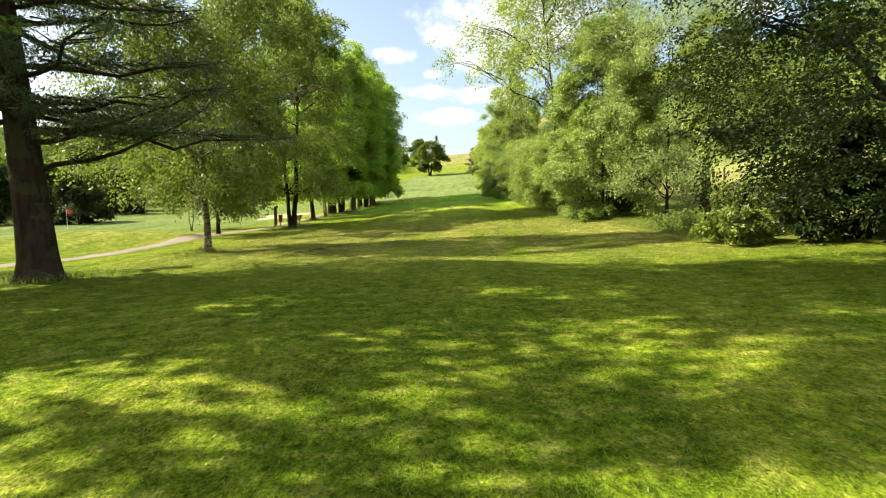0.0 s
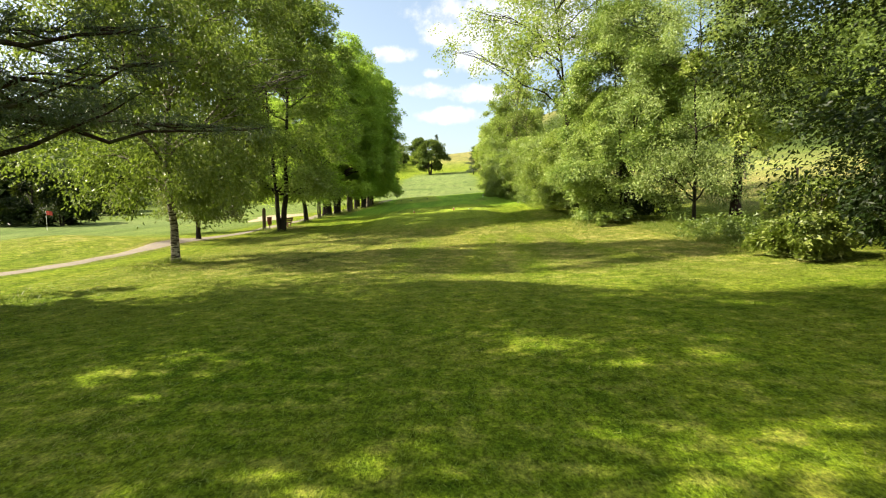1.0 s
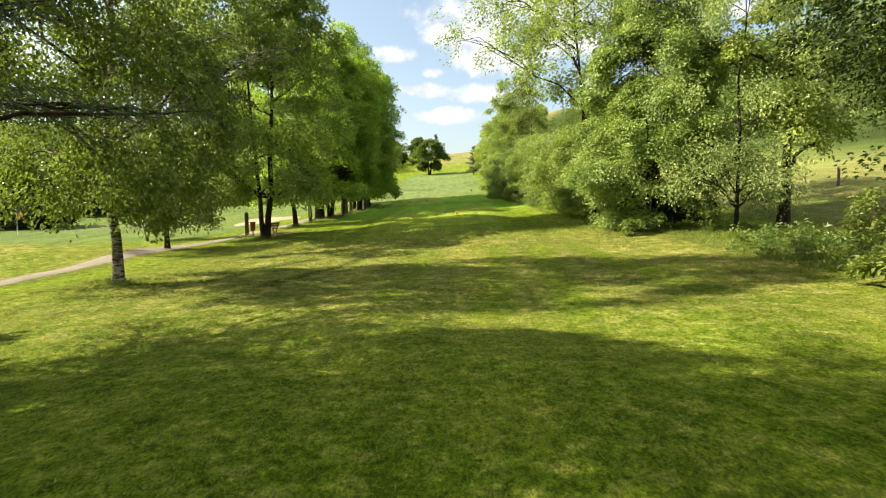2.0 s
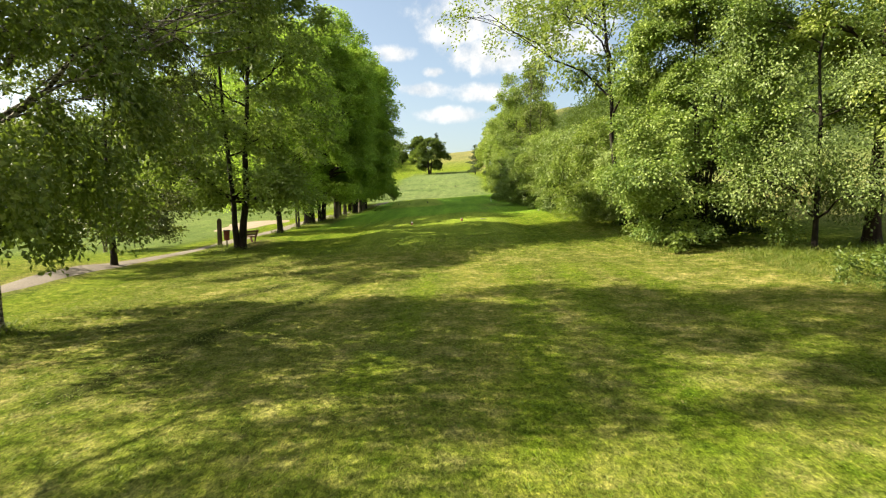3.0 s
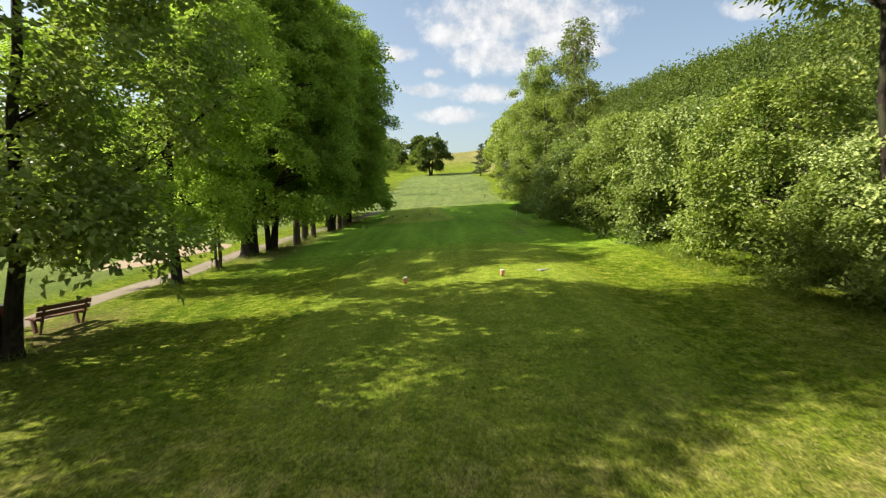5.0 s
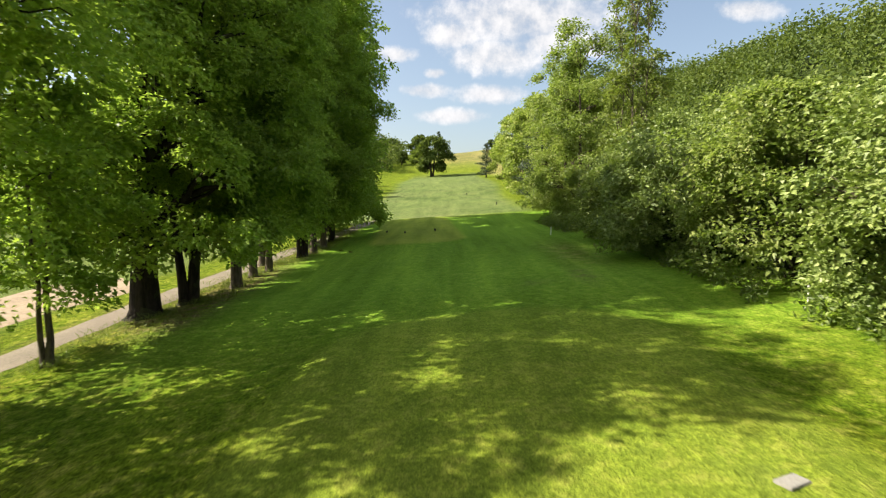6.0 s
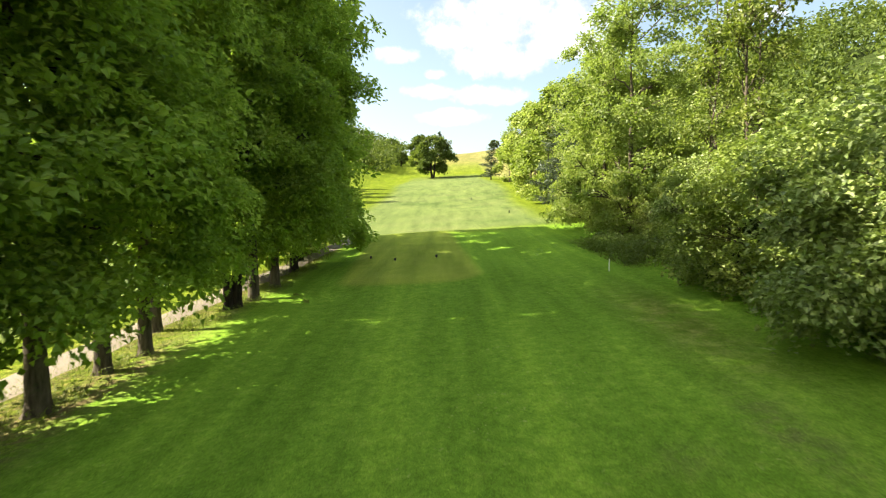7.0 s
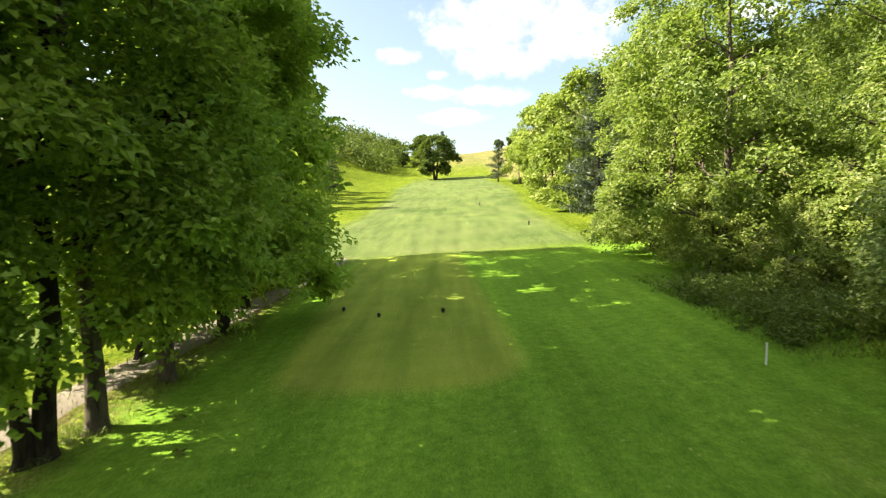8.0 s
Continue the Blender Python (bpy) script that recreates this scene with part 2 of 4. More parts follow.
    a.bump(a.math("ADD", h, a.math("MULTIPLY", fine, 0.35)), 0.9, 0.08)
    return a.done(col, 0.95, 0.02)


GROUND = ground_material()


def grit_material(name, c0, c1, c2, scale, bump=0.02):
    a = Mat(name)
    p = a.node("ShaderNodeNewGeometry").outputs["Position"]
    n = a.noise(scale, 6.0, 0.7, p)
    col = a.ramp(n, [(0.3, c0), (0.5, c1), (0.72, c2)])
    big = a.noise(0.7, 4.0, 0.6, p)
    col = a.mix(0.6, col, a.ramp(big, [(0.3, (0.72, 0.72, 0.70)), (0.7, (1.15, 1.13, 1.1))]), "MULTIPLY")
    a.bump(n, 0.6, bump)
    return a.done(col, 0.95, 0.1)


GRAVEL = grit_material("gravel", (0.115, 0.100, 0.080), (0.185, 0.160, 0.130), (0.275, 0.245, 0.203), 22.0)
SAND = grit_material("sand", (0.21, 0.165, 0.115), (0.28, 0.222, 0.160), (0.36, 0.292, 0.22), 7.0)


def wood_material(name, c0, c1):
    a = Mat(name)
    o = a.coords("Object")
    g = a.noise(6.0, 6.0, 0.6, a.scaled(o, (0.5, 6, 6)))
    col = a.ramp(g, [(0.3, c0), (0.7, c1)])
    col = a.mix(a.math("MULTIPLY", a.noise(2.0, 4.0, 0.6, o), 0.5), col, (0.14, 0.10, 0.075))
    a.bump(g, 0.4, 0.01)
    return a.done(col, 0.7, 0.25)


def paint_material(name, c, rough=0.5):
    a = Mat(name)
    o = a.coords("Object")
    col = a.mix(a.math("MULTIPLY", a.noise(9.0, 5.0, 0.65, o), 0.4), c, tuple(v * 0.55 for v in c))
    return a.done(col, rough, 0.35)


BENCH_WOOD = wood_material("bench_wood", (0.085, 0.035, 0.022), (0.19, 0.085, 0.05))
POST_WOOD = wood_material("post_wood", (0.030, 0.020, 0.015), (0.085, 0.055, 0.04))
RED_PAINT = paint_material("red_paint", (0.42, 0.045, 0.030))
BIN_PAINT = paint_material("bin_paint", (0.20, 0.040, 0.028))
WHITE_PAINT = paint_material("white_paint", (0.78, 0.77, 0.72))
PINK_PAINT = paint_material("pink_paint", (0.62, 0.26, 0.18))
BLACK_PAINT = paint_material("black_paint", (0.02, 0.02, 0.02))
STONE = grit_material("stone", (0.193, 0.187, 0.171), (0.253, 0.248, 0.226), (0.319, 0.308, 0.286), 30.0, 0.005)

# ---- the lie of the land ----


def smooth(a, b, v):
    u = np.clip((v - a) / (b - a), 0.0, 1.0)
    return u * u * (3 - 2 * u)


RUN_Y = np.array([-60, 0, 26, 34, 42, 50, 60, 70, 80, 92, 108, 125, 150, 190, 225, 300, 370, 450, 540, 700, 900, 1600])
RUN_Z = np.array([0.9, 0.68, 0.56, 0.66, 1.12, 1.82, 2.28, 2.85, 3.15, 3.6, 4.5, 5.5, 7.2, 11.2, 14.5, 19.8, 31.5, 45, 54, 58, 50, 30])


def box_mask(x, y, x0, x1, y0, y1, r, soft):
    """1 inside a rectangle with rounded corners, falling to 0 over soft metres."""
    cx, cy = (x0 + x1) / 2, (y0 + y1) / 2
    qx, qy = np.abs(x - cx) - (x1 - x0) / 2 + r, np.abs(y - cy) - (y1 - y0) / 2 + r
    d = np.hypot(np.maximum(qx, 0), np.maximum(qy, 0)) + np.minimum(np.maximum(qx, qy), 0) - r
    return 1 - smooth(-soft / 2, soft / 2, d)


def tee_masks(x, y, soft):
    one = box_mask(x, y, -5.8, 3.6, 39.0, 61.6, 4.5, soft)
    two = box_mask(x + 0.06 * (y - 83), y, -7.9, -0.6, 83.0, 109.0, 2.0, soft)
    return one, two


def height(x, y):
    """Height of the ground."""
    x, y = np.asarray(x, float), np.asarray(y, float)
    z = np.interp(y - 3, RUN_Y, RUN_Z) * 0.5 + np.interp(y + 3, RUN_Y, RUN_Z) * 0.5
    tilt = 0.02 + 0.055 * smooth(22, 60, y)
    z = z + tilt * np.clip(x + 1.0, -16, 16) - 0.035 * np.clip(-x - 17, 0, 30) * smooth(20, 50, y)
    z = z + 0.032 * np.maximum(x - 5, 0) * smooth(60, 25, y) * (x < 30) + 0.8 * smooth(29, 60, x) * smooth(60, 25, y)
    # rising meadow and wooded hill on one side, a lower hill on the other
    far = smooth(-60, 60, y)
    z = z + 3.0 * smooth(14, 40, x) * far + (27 + 0.02 * np.clip(y, 0, 300)) * smooth(36, 100, x) * (0.45 + 0.55 * smooth(20, 110, y)) * smooth(900, 500, y)
    z = z + 16 * smooth(-60, -190, x) * smooth(20, 160, y) + 14 * smooth(-22, -90, x) * smooth(150, 300, y)
    z = z + 0.9 * np.exp(-(((x + 24) / 8) ** 2 + ((y - 37) / 5.0) ** 2))
    one, two = tee_masks(x, y, 2.6)
    z = z + 0.28 * one + 0.22 * two
    # soft rolls of the fairway
    roll = smooth(110, 130, y) * smooth(-60, -10, x) * smooth(40, 10, x)
    z = z + roll * (0.35 * np.sin((y - 118) / 9.0) * smooth(180, 120, y) + 0.2 * np.sin(x / 7.0 + y / 31.0))
    return z + 0.05 * np.sin(x * 0.9 + 1.3 * np.sin(y * 0.31)) * np.sin(y * 0.53 + 0.7) * smooth(110, 80, y)


def gz(x, y):
    return float(height(x, y))


def spaced(lo, hi, dense_lo, dense_hi, step, grow=1.16):
    out = list(np.arange(dense_lo, dense_hi + step / 2, step))
    s, v = step, out[-1]
    while v < hi:
        s *= grow
        v += s
        out.append(v)
    s, v, left = step, out[0], []
    while v > lo:
        s *= grow
        v -= s
        left.append(v)
    return np.array(left[::-1] + out)


def quad_mesh(name, verts, quads, mat, smooth_shade=True):
    me = bpy.data.meshes.new(name)
    verts, quads = np.asarray(verts, np.float32), np.asarray(quads, np.int32)
    me.vertices.add(len(verts))
    me.vertices.foreach_set("co", verts.ravel())
    n = quads.shape[1]
    me.loops.add(quads.size)
    me.loops.foreach_set("vertex_index", quads.ravel())
    me.polygons.add(len(quads))
    me.polygons.foreach_set("loop_start", np.arange(0, quads.size, n, dtype=np.int32))
    me.polygons.foreach_set("use_smooth", np.full(len(quads), smooth_shade))
    me.update(calc_edges=True)
    me.materials.append(mat)
    return me


def grid_quads(nx, ny):
    i, j = np.meshgrid(np.arange(nx - 1), np.arange(ny - 1))
    a = (j * nx + i).ravel()
    return np.stack([a, a + 1, a + nx + 1, a + nx], 1)


def line_mask(x, y, x0, y0, x1, y1, w):
    """1 along a line on the ground, of half width w."""
    dx, dy = x1 - x0, y1 - y0
    u = np.clip(((x - x0) * dx + (y - y0) * dy) / (dx * dx + dy * dy), 0, 1)
    return 1 - smooth(w * 0.4, w, np.hypot(x - x0 - u * dx, y - y0 - u * dy))


def spot(x, y, cx, cy, rx, ry):
    return np.exp(-(((x - cx) / rx) ** 2 + ((y - cy) / ry) ** 2))


def path_x(y):
    """Middle of the gravel path."""
    return np.interp(y, [-40, 0, 25, 45, 60, 75, 86, 100, 111], [-22.3, -19.3, -16.8, -16.4, -15.3, -14.4, -13.7, -12.3, -11.0])


def build_ground():
    xs = spaced(-900, 900, -18, 14, 0.33)
    ys = spaced(-300, 1500, 0, 113, 0.33)
    gx, gy = np.meshgrid(xs, ys)
    z = height(gx, gy)
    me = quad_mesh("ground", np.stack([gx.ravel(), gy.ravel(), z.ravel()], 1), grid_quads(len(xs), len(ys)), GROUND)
    one, two = tee_masks(gx, gy, 0.7)
    masks = {"tee": np.maximum(0.38 * one * smooth(38, 42, gy), two)}
    wave = 2.0 * np.sin(gy / 17.0)
    fair = smooth(106, 112, gy) * smooth(300, 285, gy) * smooth(-17, -13, gx + wave * 0.4 + 0.02 * (gy - 110)) * smooth(10.5, 7, gx + wave * 0.5 - 0.02 * (gy - 110))
    green = np.maximum(box_mask(gx, gy, -46, -29, 58, 78, 7, 1.0), box_mask(gx, gy, -58, -34, 54, 76, 9, 1.0))
    far_side = 0.8 * smooth(-17.6, -20, gx) * smooth(44, 52, gy) * smooth(140, 110, gy) * smooth(-80, -60, gx)
    masks["fairway"] = np.maximum(np.maximum(fair, green), far_side)
    worn = np.maximum(smooth(14, 24, gy) * smooth(43, 37, gy) * smooth(-15, -8, gx) * smooth(16, 10, gx), 0.8 * spot(gx, gy, 7, 26, 3.5, 6))
    worn = np.maximum(worn * 0.95, 0.6 * smooth(5, 0, np.abs(gx - 9)) * smooth(50, 44, gy) * smooth(40, 44, gy))
    worn = np.maximum(worn, 0.65 * spot(gx, gy, 4.5, 74, 1.2, 5)) + 0.8 * spot(gx, gy, -24, 37, 8, 6)
    for x0, y0, x1, y1 in ((2.4, 20, 4.0, 35), (0.5, 20, 2.1, 35), (6.2, 22, 5.6, 35), (-2.2, 22, -1.2, 34)):
        worn = worn * (1 - 0.85 * line_mask(gx, gy, x0, y0, x1, y1, 0.75))
    masks["lush"] = smooth(52, 68, gy) * smooth(112, 104, gy) * smooth(-13, -10.5, gx)
    masks["dry"] = np.clip(worn, 0, 1)
    soil_and_shade = 1.2 * spot(gx, gy, -13.4, 48.6, 1.3, 2.2) + 0.5 * spot(gx, gy, -12.6, 46.2, 1.6, 1.6) + 0.55 * spot(gx, gy, -11.5, 41, 2.2, 2.4) + 0.7 * spot(gx, gy, -12.2, 66, 1.3, 4) + 0.5 * spot(gx, gy, -11.3, 72, 0.8, 4)
    # bare ground by the trunks; its dull colour also stands in for shade
    soil_and_shade = soil_and_shade + 0.5 * smooth(2.2, 0.6, np.abs(gx + 12.4)) * smooth(60, 64, gy) * smooth(104, 96, gy)
    # mown lines, with the shading of their ridges put into the colour
    mow_shade = 0 * gx
    for x0, y0, x1, y1 in ((-4.1, 33.8, -5.86, 25.9), (-5.86, 25.9, -6.6, 22.0), (-6.4, 32.8, -7.9, 30.0), (-7.9, 30.0, -8.6, 26.5)):
        mow_shade = np.maximum(mow_shade, line_mask(gx, gy, x0, y0, x1, y1, 0.45))
    masks["mow_shade"] = mow_shade
    soil_and_shade = soil_and_shade + 0.6 * spot(gx, gy, 3.3, 66.5, 0.5, 1.6) + 0.4 * spot(gx, gy, 1.3, 66, 0.6, 0.5) + 0.35 * spot(gx, gy, -0.9, 33, 0.3, 0.3) + 0.4 * spot(gx, gy, -2.0, 24.5, 0.7, 0.5)
    soil_and_shade = soil_and_shade + 0.5 * smooth(1.6, 0.8, np.abs(gx - path_x(gy))) * smooth(112, 105, gy)
    masks["dirt"] = np.clip(soil_and_shade, 0, 1)
    masks["meadow"] = np.clip(smooth(320, 400, gy) * smooth(-30, 10, gx) + 0.85 * smooth(15, 22, gx) * smooth(58, 46, gx), 0, 1)
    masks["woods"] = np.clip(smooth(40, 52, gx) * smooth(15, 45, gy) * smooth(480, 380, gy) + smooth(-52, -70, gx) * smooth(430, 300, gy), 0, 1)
    for key, v in masks.items():
        layer = me.attributes.new(key, "FLOAT", "POINT")
        layer.data.foreach_set("value", np.asarray(v, np.float32).ravel())
    return tagged(new("ground", me), "sloping mown grass of a golf hole with worn patches", "ground", kind="structure")


build_ground()


def build_path():
    ys = np.arange(-30, 111.2, 0.6)
    us = np.linspace(-1, 1, 7)
    v = []
    for y in ys:
        w = 0.74 + 0.26 * float(smooth(44, 60, y)) + 0.10 * math.sin(y * 0.37) + 0.06 * math.sin(y * 1.7)
        w *= min(1.0, 0.15 + (111.5 - y) / 4)
        for u in us:
            x = float(path_x(y)) + u * w + 0.05 * math.sin(y * 2.3 + u)
            v.append((x, y, gz(x, y) + 0.03 - 0.05 * abs(u) ** 4))
    me = quad_mesh("gravel_path", v, grid_quads(len(us), len(ys)), GRAVEL)
    tagged(new("gravel_path", me), "pale gravel footpath worn into the grass", "path", kind="structure")
    ys = np.arange(70, 104, 0.8)
    v = [(14.5 + 0.02 * (y - 88) ** 2 * 0.25 + u, y, gz(14.5 + 0.005 * (y - 88) ** 2 + u, y) + 0.03 - 0.05 * abs(u) ** 4) for y in ys for u in (-1.2, -0.6, 0.0, 0.6, 1.2)]
    me = quad_mesh("dirt_track", v, grid_quads(5, len(ys)), GRAVEL)
    tagged(new("dirt_track", me), "brown dirt track behind the bushes", "path", kind="structure")


build_path()


def build_bunker(cx, cy, rx, ry, turn, lobes, label):
    rings, seg = 7, 48
    v = []
    for r in range(rings + 1):
        f = r / rings
        for s in range(seg):
            a = 2 * math.pi * s / seg
            k = f * (1 + 0.16 * math.sin(lobes * a + 0.6) + 0.09 * math.sin((lobes + 2) * a))
            px, py = rx * k * math.cos(a), ry * k * math.sin(a)
            x = cx + px * math.cos(turn) - py * math.sin(turn)
            y = cy + px * math.sin(turn) + py * math.cos(turn)
            v.append((x, y, gz(x, y) + 0.05 - 0.07 * smooth(0.9, 1.0, f) + 0.05 * math.sin(3 * x) * math.sin(2.2 * y) * (1 - f)))
    q = [(r * seg + s, r * seg + (s + 1) % seg, (r + 1) * seg + (s + 1) % seg, (r + 1) * seg + s) for r in range(rings) for s in range(seg)]
    tagged(new("sand_bunker", quad_mesh("sand_bunker", v, q, SAND)), label, "bunker", kind="structure")


build_bunker(-20.6, 69.0, 2.8, 6.8, 0.05, 3, "pale sand bunker with a curved edge beside the green")

# ---- making things ----


def part(name, me, parent, label=""):
    ob = new(name, me)
    ob.parent = parent
    if label:
        tagged(ob, label)
    return ob


def thing(name, x, y, label, category, group="", z=None, turn=0.0, lift=0.0):
    e = new(name)
    e.empty_display_size = 0.3
    e.matrix_basis = pose(x, y, (gz(x, y) if z is None else z) + lift, 0, 0, turn)
    return tagged(e, label, category, group)


def bm_mesh(name, bm, mat, smooth_shade=False):
    me = bpy.data.meshes.new(name)
    bmesh.ops.recalc_face_normals(bm, faces=bm.faces)
    bm.to_mesh(me)
    bm.free()
    me.materials.append(mat)
    if smooth_shade:
        me.polygons.foreach_set("use_smooth", np.ones(len(me.polygons), bool))
    return me


def block(sx, sy, sz, m, bevel=0.012, bm=None):
    bm = bm or bmesh.new()
    made = bmesh.ops.create_cube(bm, size=1, matrix=m @ Matrix.Diagonal((sx, sy, sz, 1)))
    edges = list({e for v in made["verts"] for e in v.link_edges})
    bmesh.ops.bevel(bm, geom=edges, offset=bevel, segments=2, affect="EDGES")
    return bm


def tube(points, radii, seg=8):
    """Rings along a line: vertices and quads of a tapered limb."""
    pts = np.asarray(points, float)
    d = np.gradient(pts, axis=0)
    d /= np.linalg.norm(d, axis=1)[:, None] + 1e-9
    ref = np.where(np.abs(d[:, 2:3]) > 0.9, [[1.0, 0, 0]], [[0, 0, 1.0]])
    a = np.cross(d, ref)
    a /= np.linalg.norm(a, axis=1)[:, None] + 1e-9
    b = np.cross(d, a)
    t = np.linspace(0, 2 * np.pi, seg, endpoint=False)
    r = np.asarray(radii, float)[:, None, None]
    v = pts[:, None, :] + r * (np.cos(t)[None, :, None] * a[:, None, :] + np.sin(t)[None, :, None] * b[:, None, :])
    n = len(pts)
    i, j = np.meshgrid(np.arange(seg), np.arange(n - 1))
    i, j = i.ravel(), j.ravel()
    q = np.stack([j * seg + i, j * seg + (i + 1) % seg, (j + 1) * seg + (i + 1) % seg, (j + 1) * seg + i], 1)
    return v.reshape(-1, 3), q


def joined(pieces):
    vs, qs, n = [], [], 0
    for v, q in pieces:
        vs.append(v)
        qs.append(q + n)
        n += len(v)
    return np.concatenate(vs), np.concatenate(qs)


def bent(rng, a, b, n=6, sag=0.0, wob=0.06):
    """A curved line from a to b."""
    a, b = np.asarray(a, float), np.asarray(b, float)
    u = np.linspace(0, 1, n)[:, None]
    p = a + (b - a) * u
    ln = np.linalg.norm(b - a)
    p[:, 2] += sag * ln * (u[:, 0] * (1 - u[:, 0])) * 4
    p[1:-1] += rng.normal(0, wob * ln / 3, (n - 2, 3))
    return p


def leaves(rng, centres, radii, per, size, width, flat=0.7, droop=0.35, spread=0.7, hub=None, stretch=1.0, fold=0.18):
    """Leaf quads, each folded along its rib, in loose clumps round the centres."""
    n = len(centres) * per
    c = np.repeat(np.asarray(centres, float), per, axis=0)
    r = np.repeat(np.asarray(radii, float), per)
    off = rng.normal(size=(n, 3))
    off /= np.linalg.norm(off, axis=1)[:, None]
    off *= (r * rng.random(n) ** 0.45)[:, None]
    off[:, 2] *= flat * stretch
    p = c + off
    out = c - (np.asarray(hub, float) if hub is not None else c.mean(0))
    out[:, 2] *= 0.35
    out /= np.linalg.norm(out, axis=1)[:, None] + 1e-6
    d = 0.35 * out + 0.45 * off / r[:, None] + rng.normal(0, spread, (n, 3))
    d[:, 2] = d[:, 2] * 0.85 - droop * 0.8
    d /= np.linalg.norm(d, axis=1)[:, None]
    up = 0.5 * out + 0.9 * off / r[:, None] + rng.normal(0, 0.45, (n, 3)) + np.array([0, 0, 0.6])
    s = np.cross(d, up)
    s /= np.linalg.norm(s, axis=1)[:, None] + 1e-9
    nrm = np.cross(s, d)
    ln = size * (0.65 + 0.7 * rng.random(n))[:, None]
    w = width * (0.7 + 0.6 * rng.random(n))[:, None]
    mid = p + d * ln * 0.45
    v = np.stack([p - nrm * w * fold, mid + s * w * 0.5 + nrm * w * fold, p + d * ln - nrm * ln * 0.12, mid - s * w * 0.5 + nrm * w * fold], 1).reshape(-1, 3)
    return v, np.arange(n * 4).reshape(-1, 4)


def round_profile(u):
    return np.sqrt(np.clip(1 - (2 * u - 0.92) ** 2 / 1.18, 0.02, 1))


def tall_profile(u):
    return np.clip(0.76 + 0.55 * u - 0.25 * u * u, 0, 1) * np.sqrt(np.clip(1 - np.maximum(u - 0.35, 0) ** 2 / 0.50, 0.015, 1))


def bush_profile(u):
    return np.sqrt(np.clip(1 - np.maximum(u - 0.22, 0) ** 2 / 0.64, 0.02, 1)) * (0.80 + 0.2 * np.minimum(u / 0.2, 1))


def crown_centres(rng, n, low, high, radius, profile, core=0.30, lump=0.22, gap=0.0, lobe=None):
    """Clump centres of a crown and the way each one faces: domed lobes of foliage on the boughs, with an uneven outline and hollows between them."""
    ph = rng.random(6) * 6.28
    per_lobe = 10 if n > 200 else 5 if n > 60 else 3
    size = lobe or min(radius * 0.25, 1.15 if radius < 7 else 1.7)
    out, way = [], []
    while len(out) < n:
        u, a = rng.random(), rng.random() * 2 * math.pi
        lobes = 1 + lump * math.sin(3 * a + ph[0] + 5 * u) + lump * 0.8 * math.sin(2 * a - 9 * u + ph[1]) + lump * 0.5 * math.sin(5 * a + 13 * u + ph[2])
        f = math.sqrt(core ** 2 + (1 - core ** 2) * rng.random())
        if gap and math.sin(4 * a + 11 * u + ph[3]) * math.sin(17 * u + 2 * a + ph[4]) > 1 - gap:
            continue
        w = size * rng.uniform(0.6, 1.3)
        r = max(0.0, radius * float(profile(np.array(u))) * lobes * f - 0.5 * w)
        c = np.array((r * math.cos(a), r * math.sin(a), low + (high - low) * u))
        face = np.array([math.cos(a), math.sin(a), 0.35 + max(0.0, u - 0.6)])
        # some lobes are loose, so that sprays fill the room between the domes
        loose = 1.0 if rng.random() < 0.68 else 1.7
        for _ in range(per_lobe):
            d = rng.normal(0, 1, 3)
            d /= np.linalg.norm(d)
            if d @ face < -0.15:
                d = -d
            out.append(c + d * (w, w, w * 0.72) * rng.uniform(0.5, 1.15) * loose)
            way.append(d)
    out, way = np.array(out[:n]), np.array(way[:n])
    out[:, 2] = np.clip(out[:, 2], low * 0.85, high * 1.03)
    return out, way


def unit(v):
    return v / (np.linalg.norm(v, axis=1)[:, None] + 1e-9)


def sprays(rng, centres, way, radii, per, size, width, droop=0.35, thick=0.4, fold=0.16):
    """Flat sprays of leaves, one at each centre: the blades overlap like roof tiles, face outward and up, and their tips hang."""
    n = len(centres) * per
    nz = unit(0.5 * way + rng.normal(0, 0.22, way.shape) + np.array([0, 0, 0.8]))
    c, nz, out = (np.repeat(v, per, axis=0) for v in (centres, nz, way))
    r = np.repeat(np.asarray(radii, float), per)
    off = unit(rng.normal(size=(n, 3))) * (r * rng.random(n) ** 0.5)[:, None]
    off -= nz * (np.sum(off * nz, axis=1) * (1 - thick))[:, None]
    off[:, 2] -= droop * 0.45 * np.sum(off * off, axis=1) / r
    up = unit(nz + rng.normal(0, 0.42, (n, 3)))
    d = 0.8 * off / r[:, None] + 0.4 * out + rng.normal(0, 0.42, (n, 3)) - np.array([0, 0, droop * 0.5])
    d = unit(d - up * np.sum(d * up, axis=1)[:, None])
    s = np.cross(d, up)
    ln = size * (0.65 + 0.7 * rng.random(n))[:, None]
    w = width * (0.7 + 0.6 * rng.random(n))[:, None]
    p = c + off
    mid = p + d * ln * 0.38
    v = np.stack([p - up * w * fold, mid + s * w * 0.5 + up * w * fold, p + d * ln - up * ln * 0.14, mid - s * w * 0.5 + up * w * fold], 1).reshape(-1, 3)
    return v, np.arange(n * 4).reshape(-1, 4)


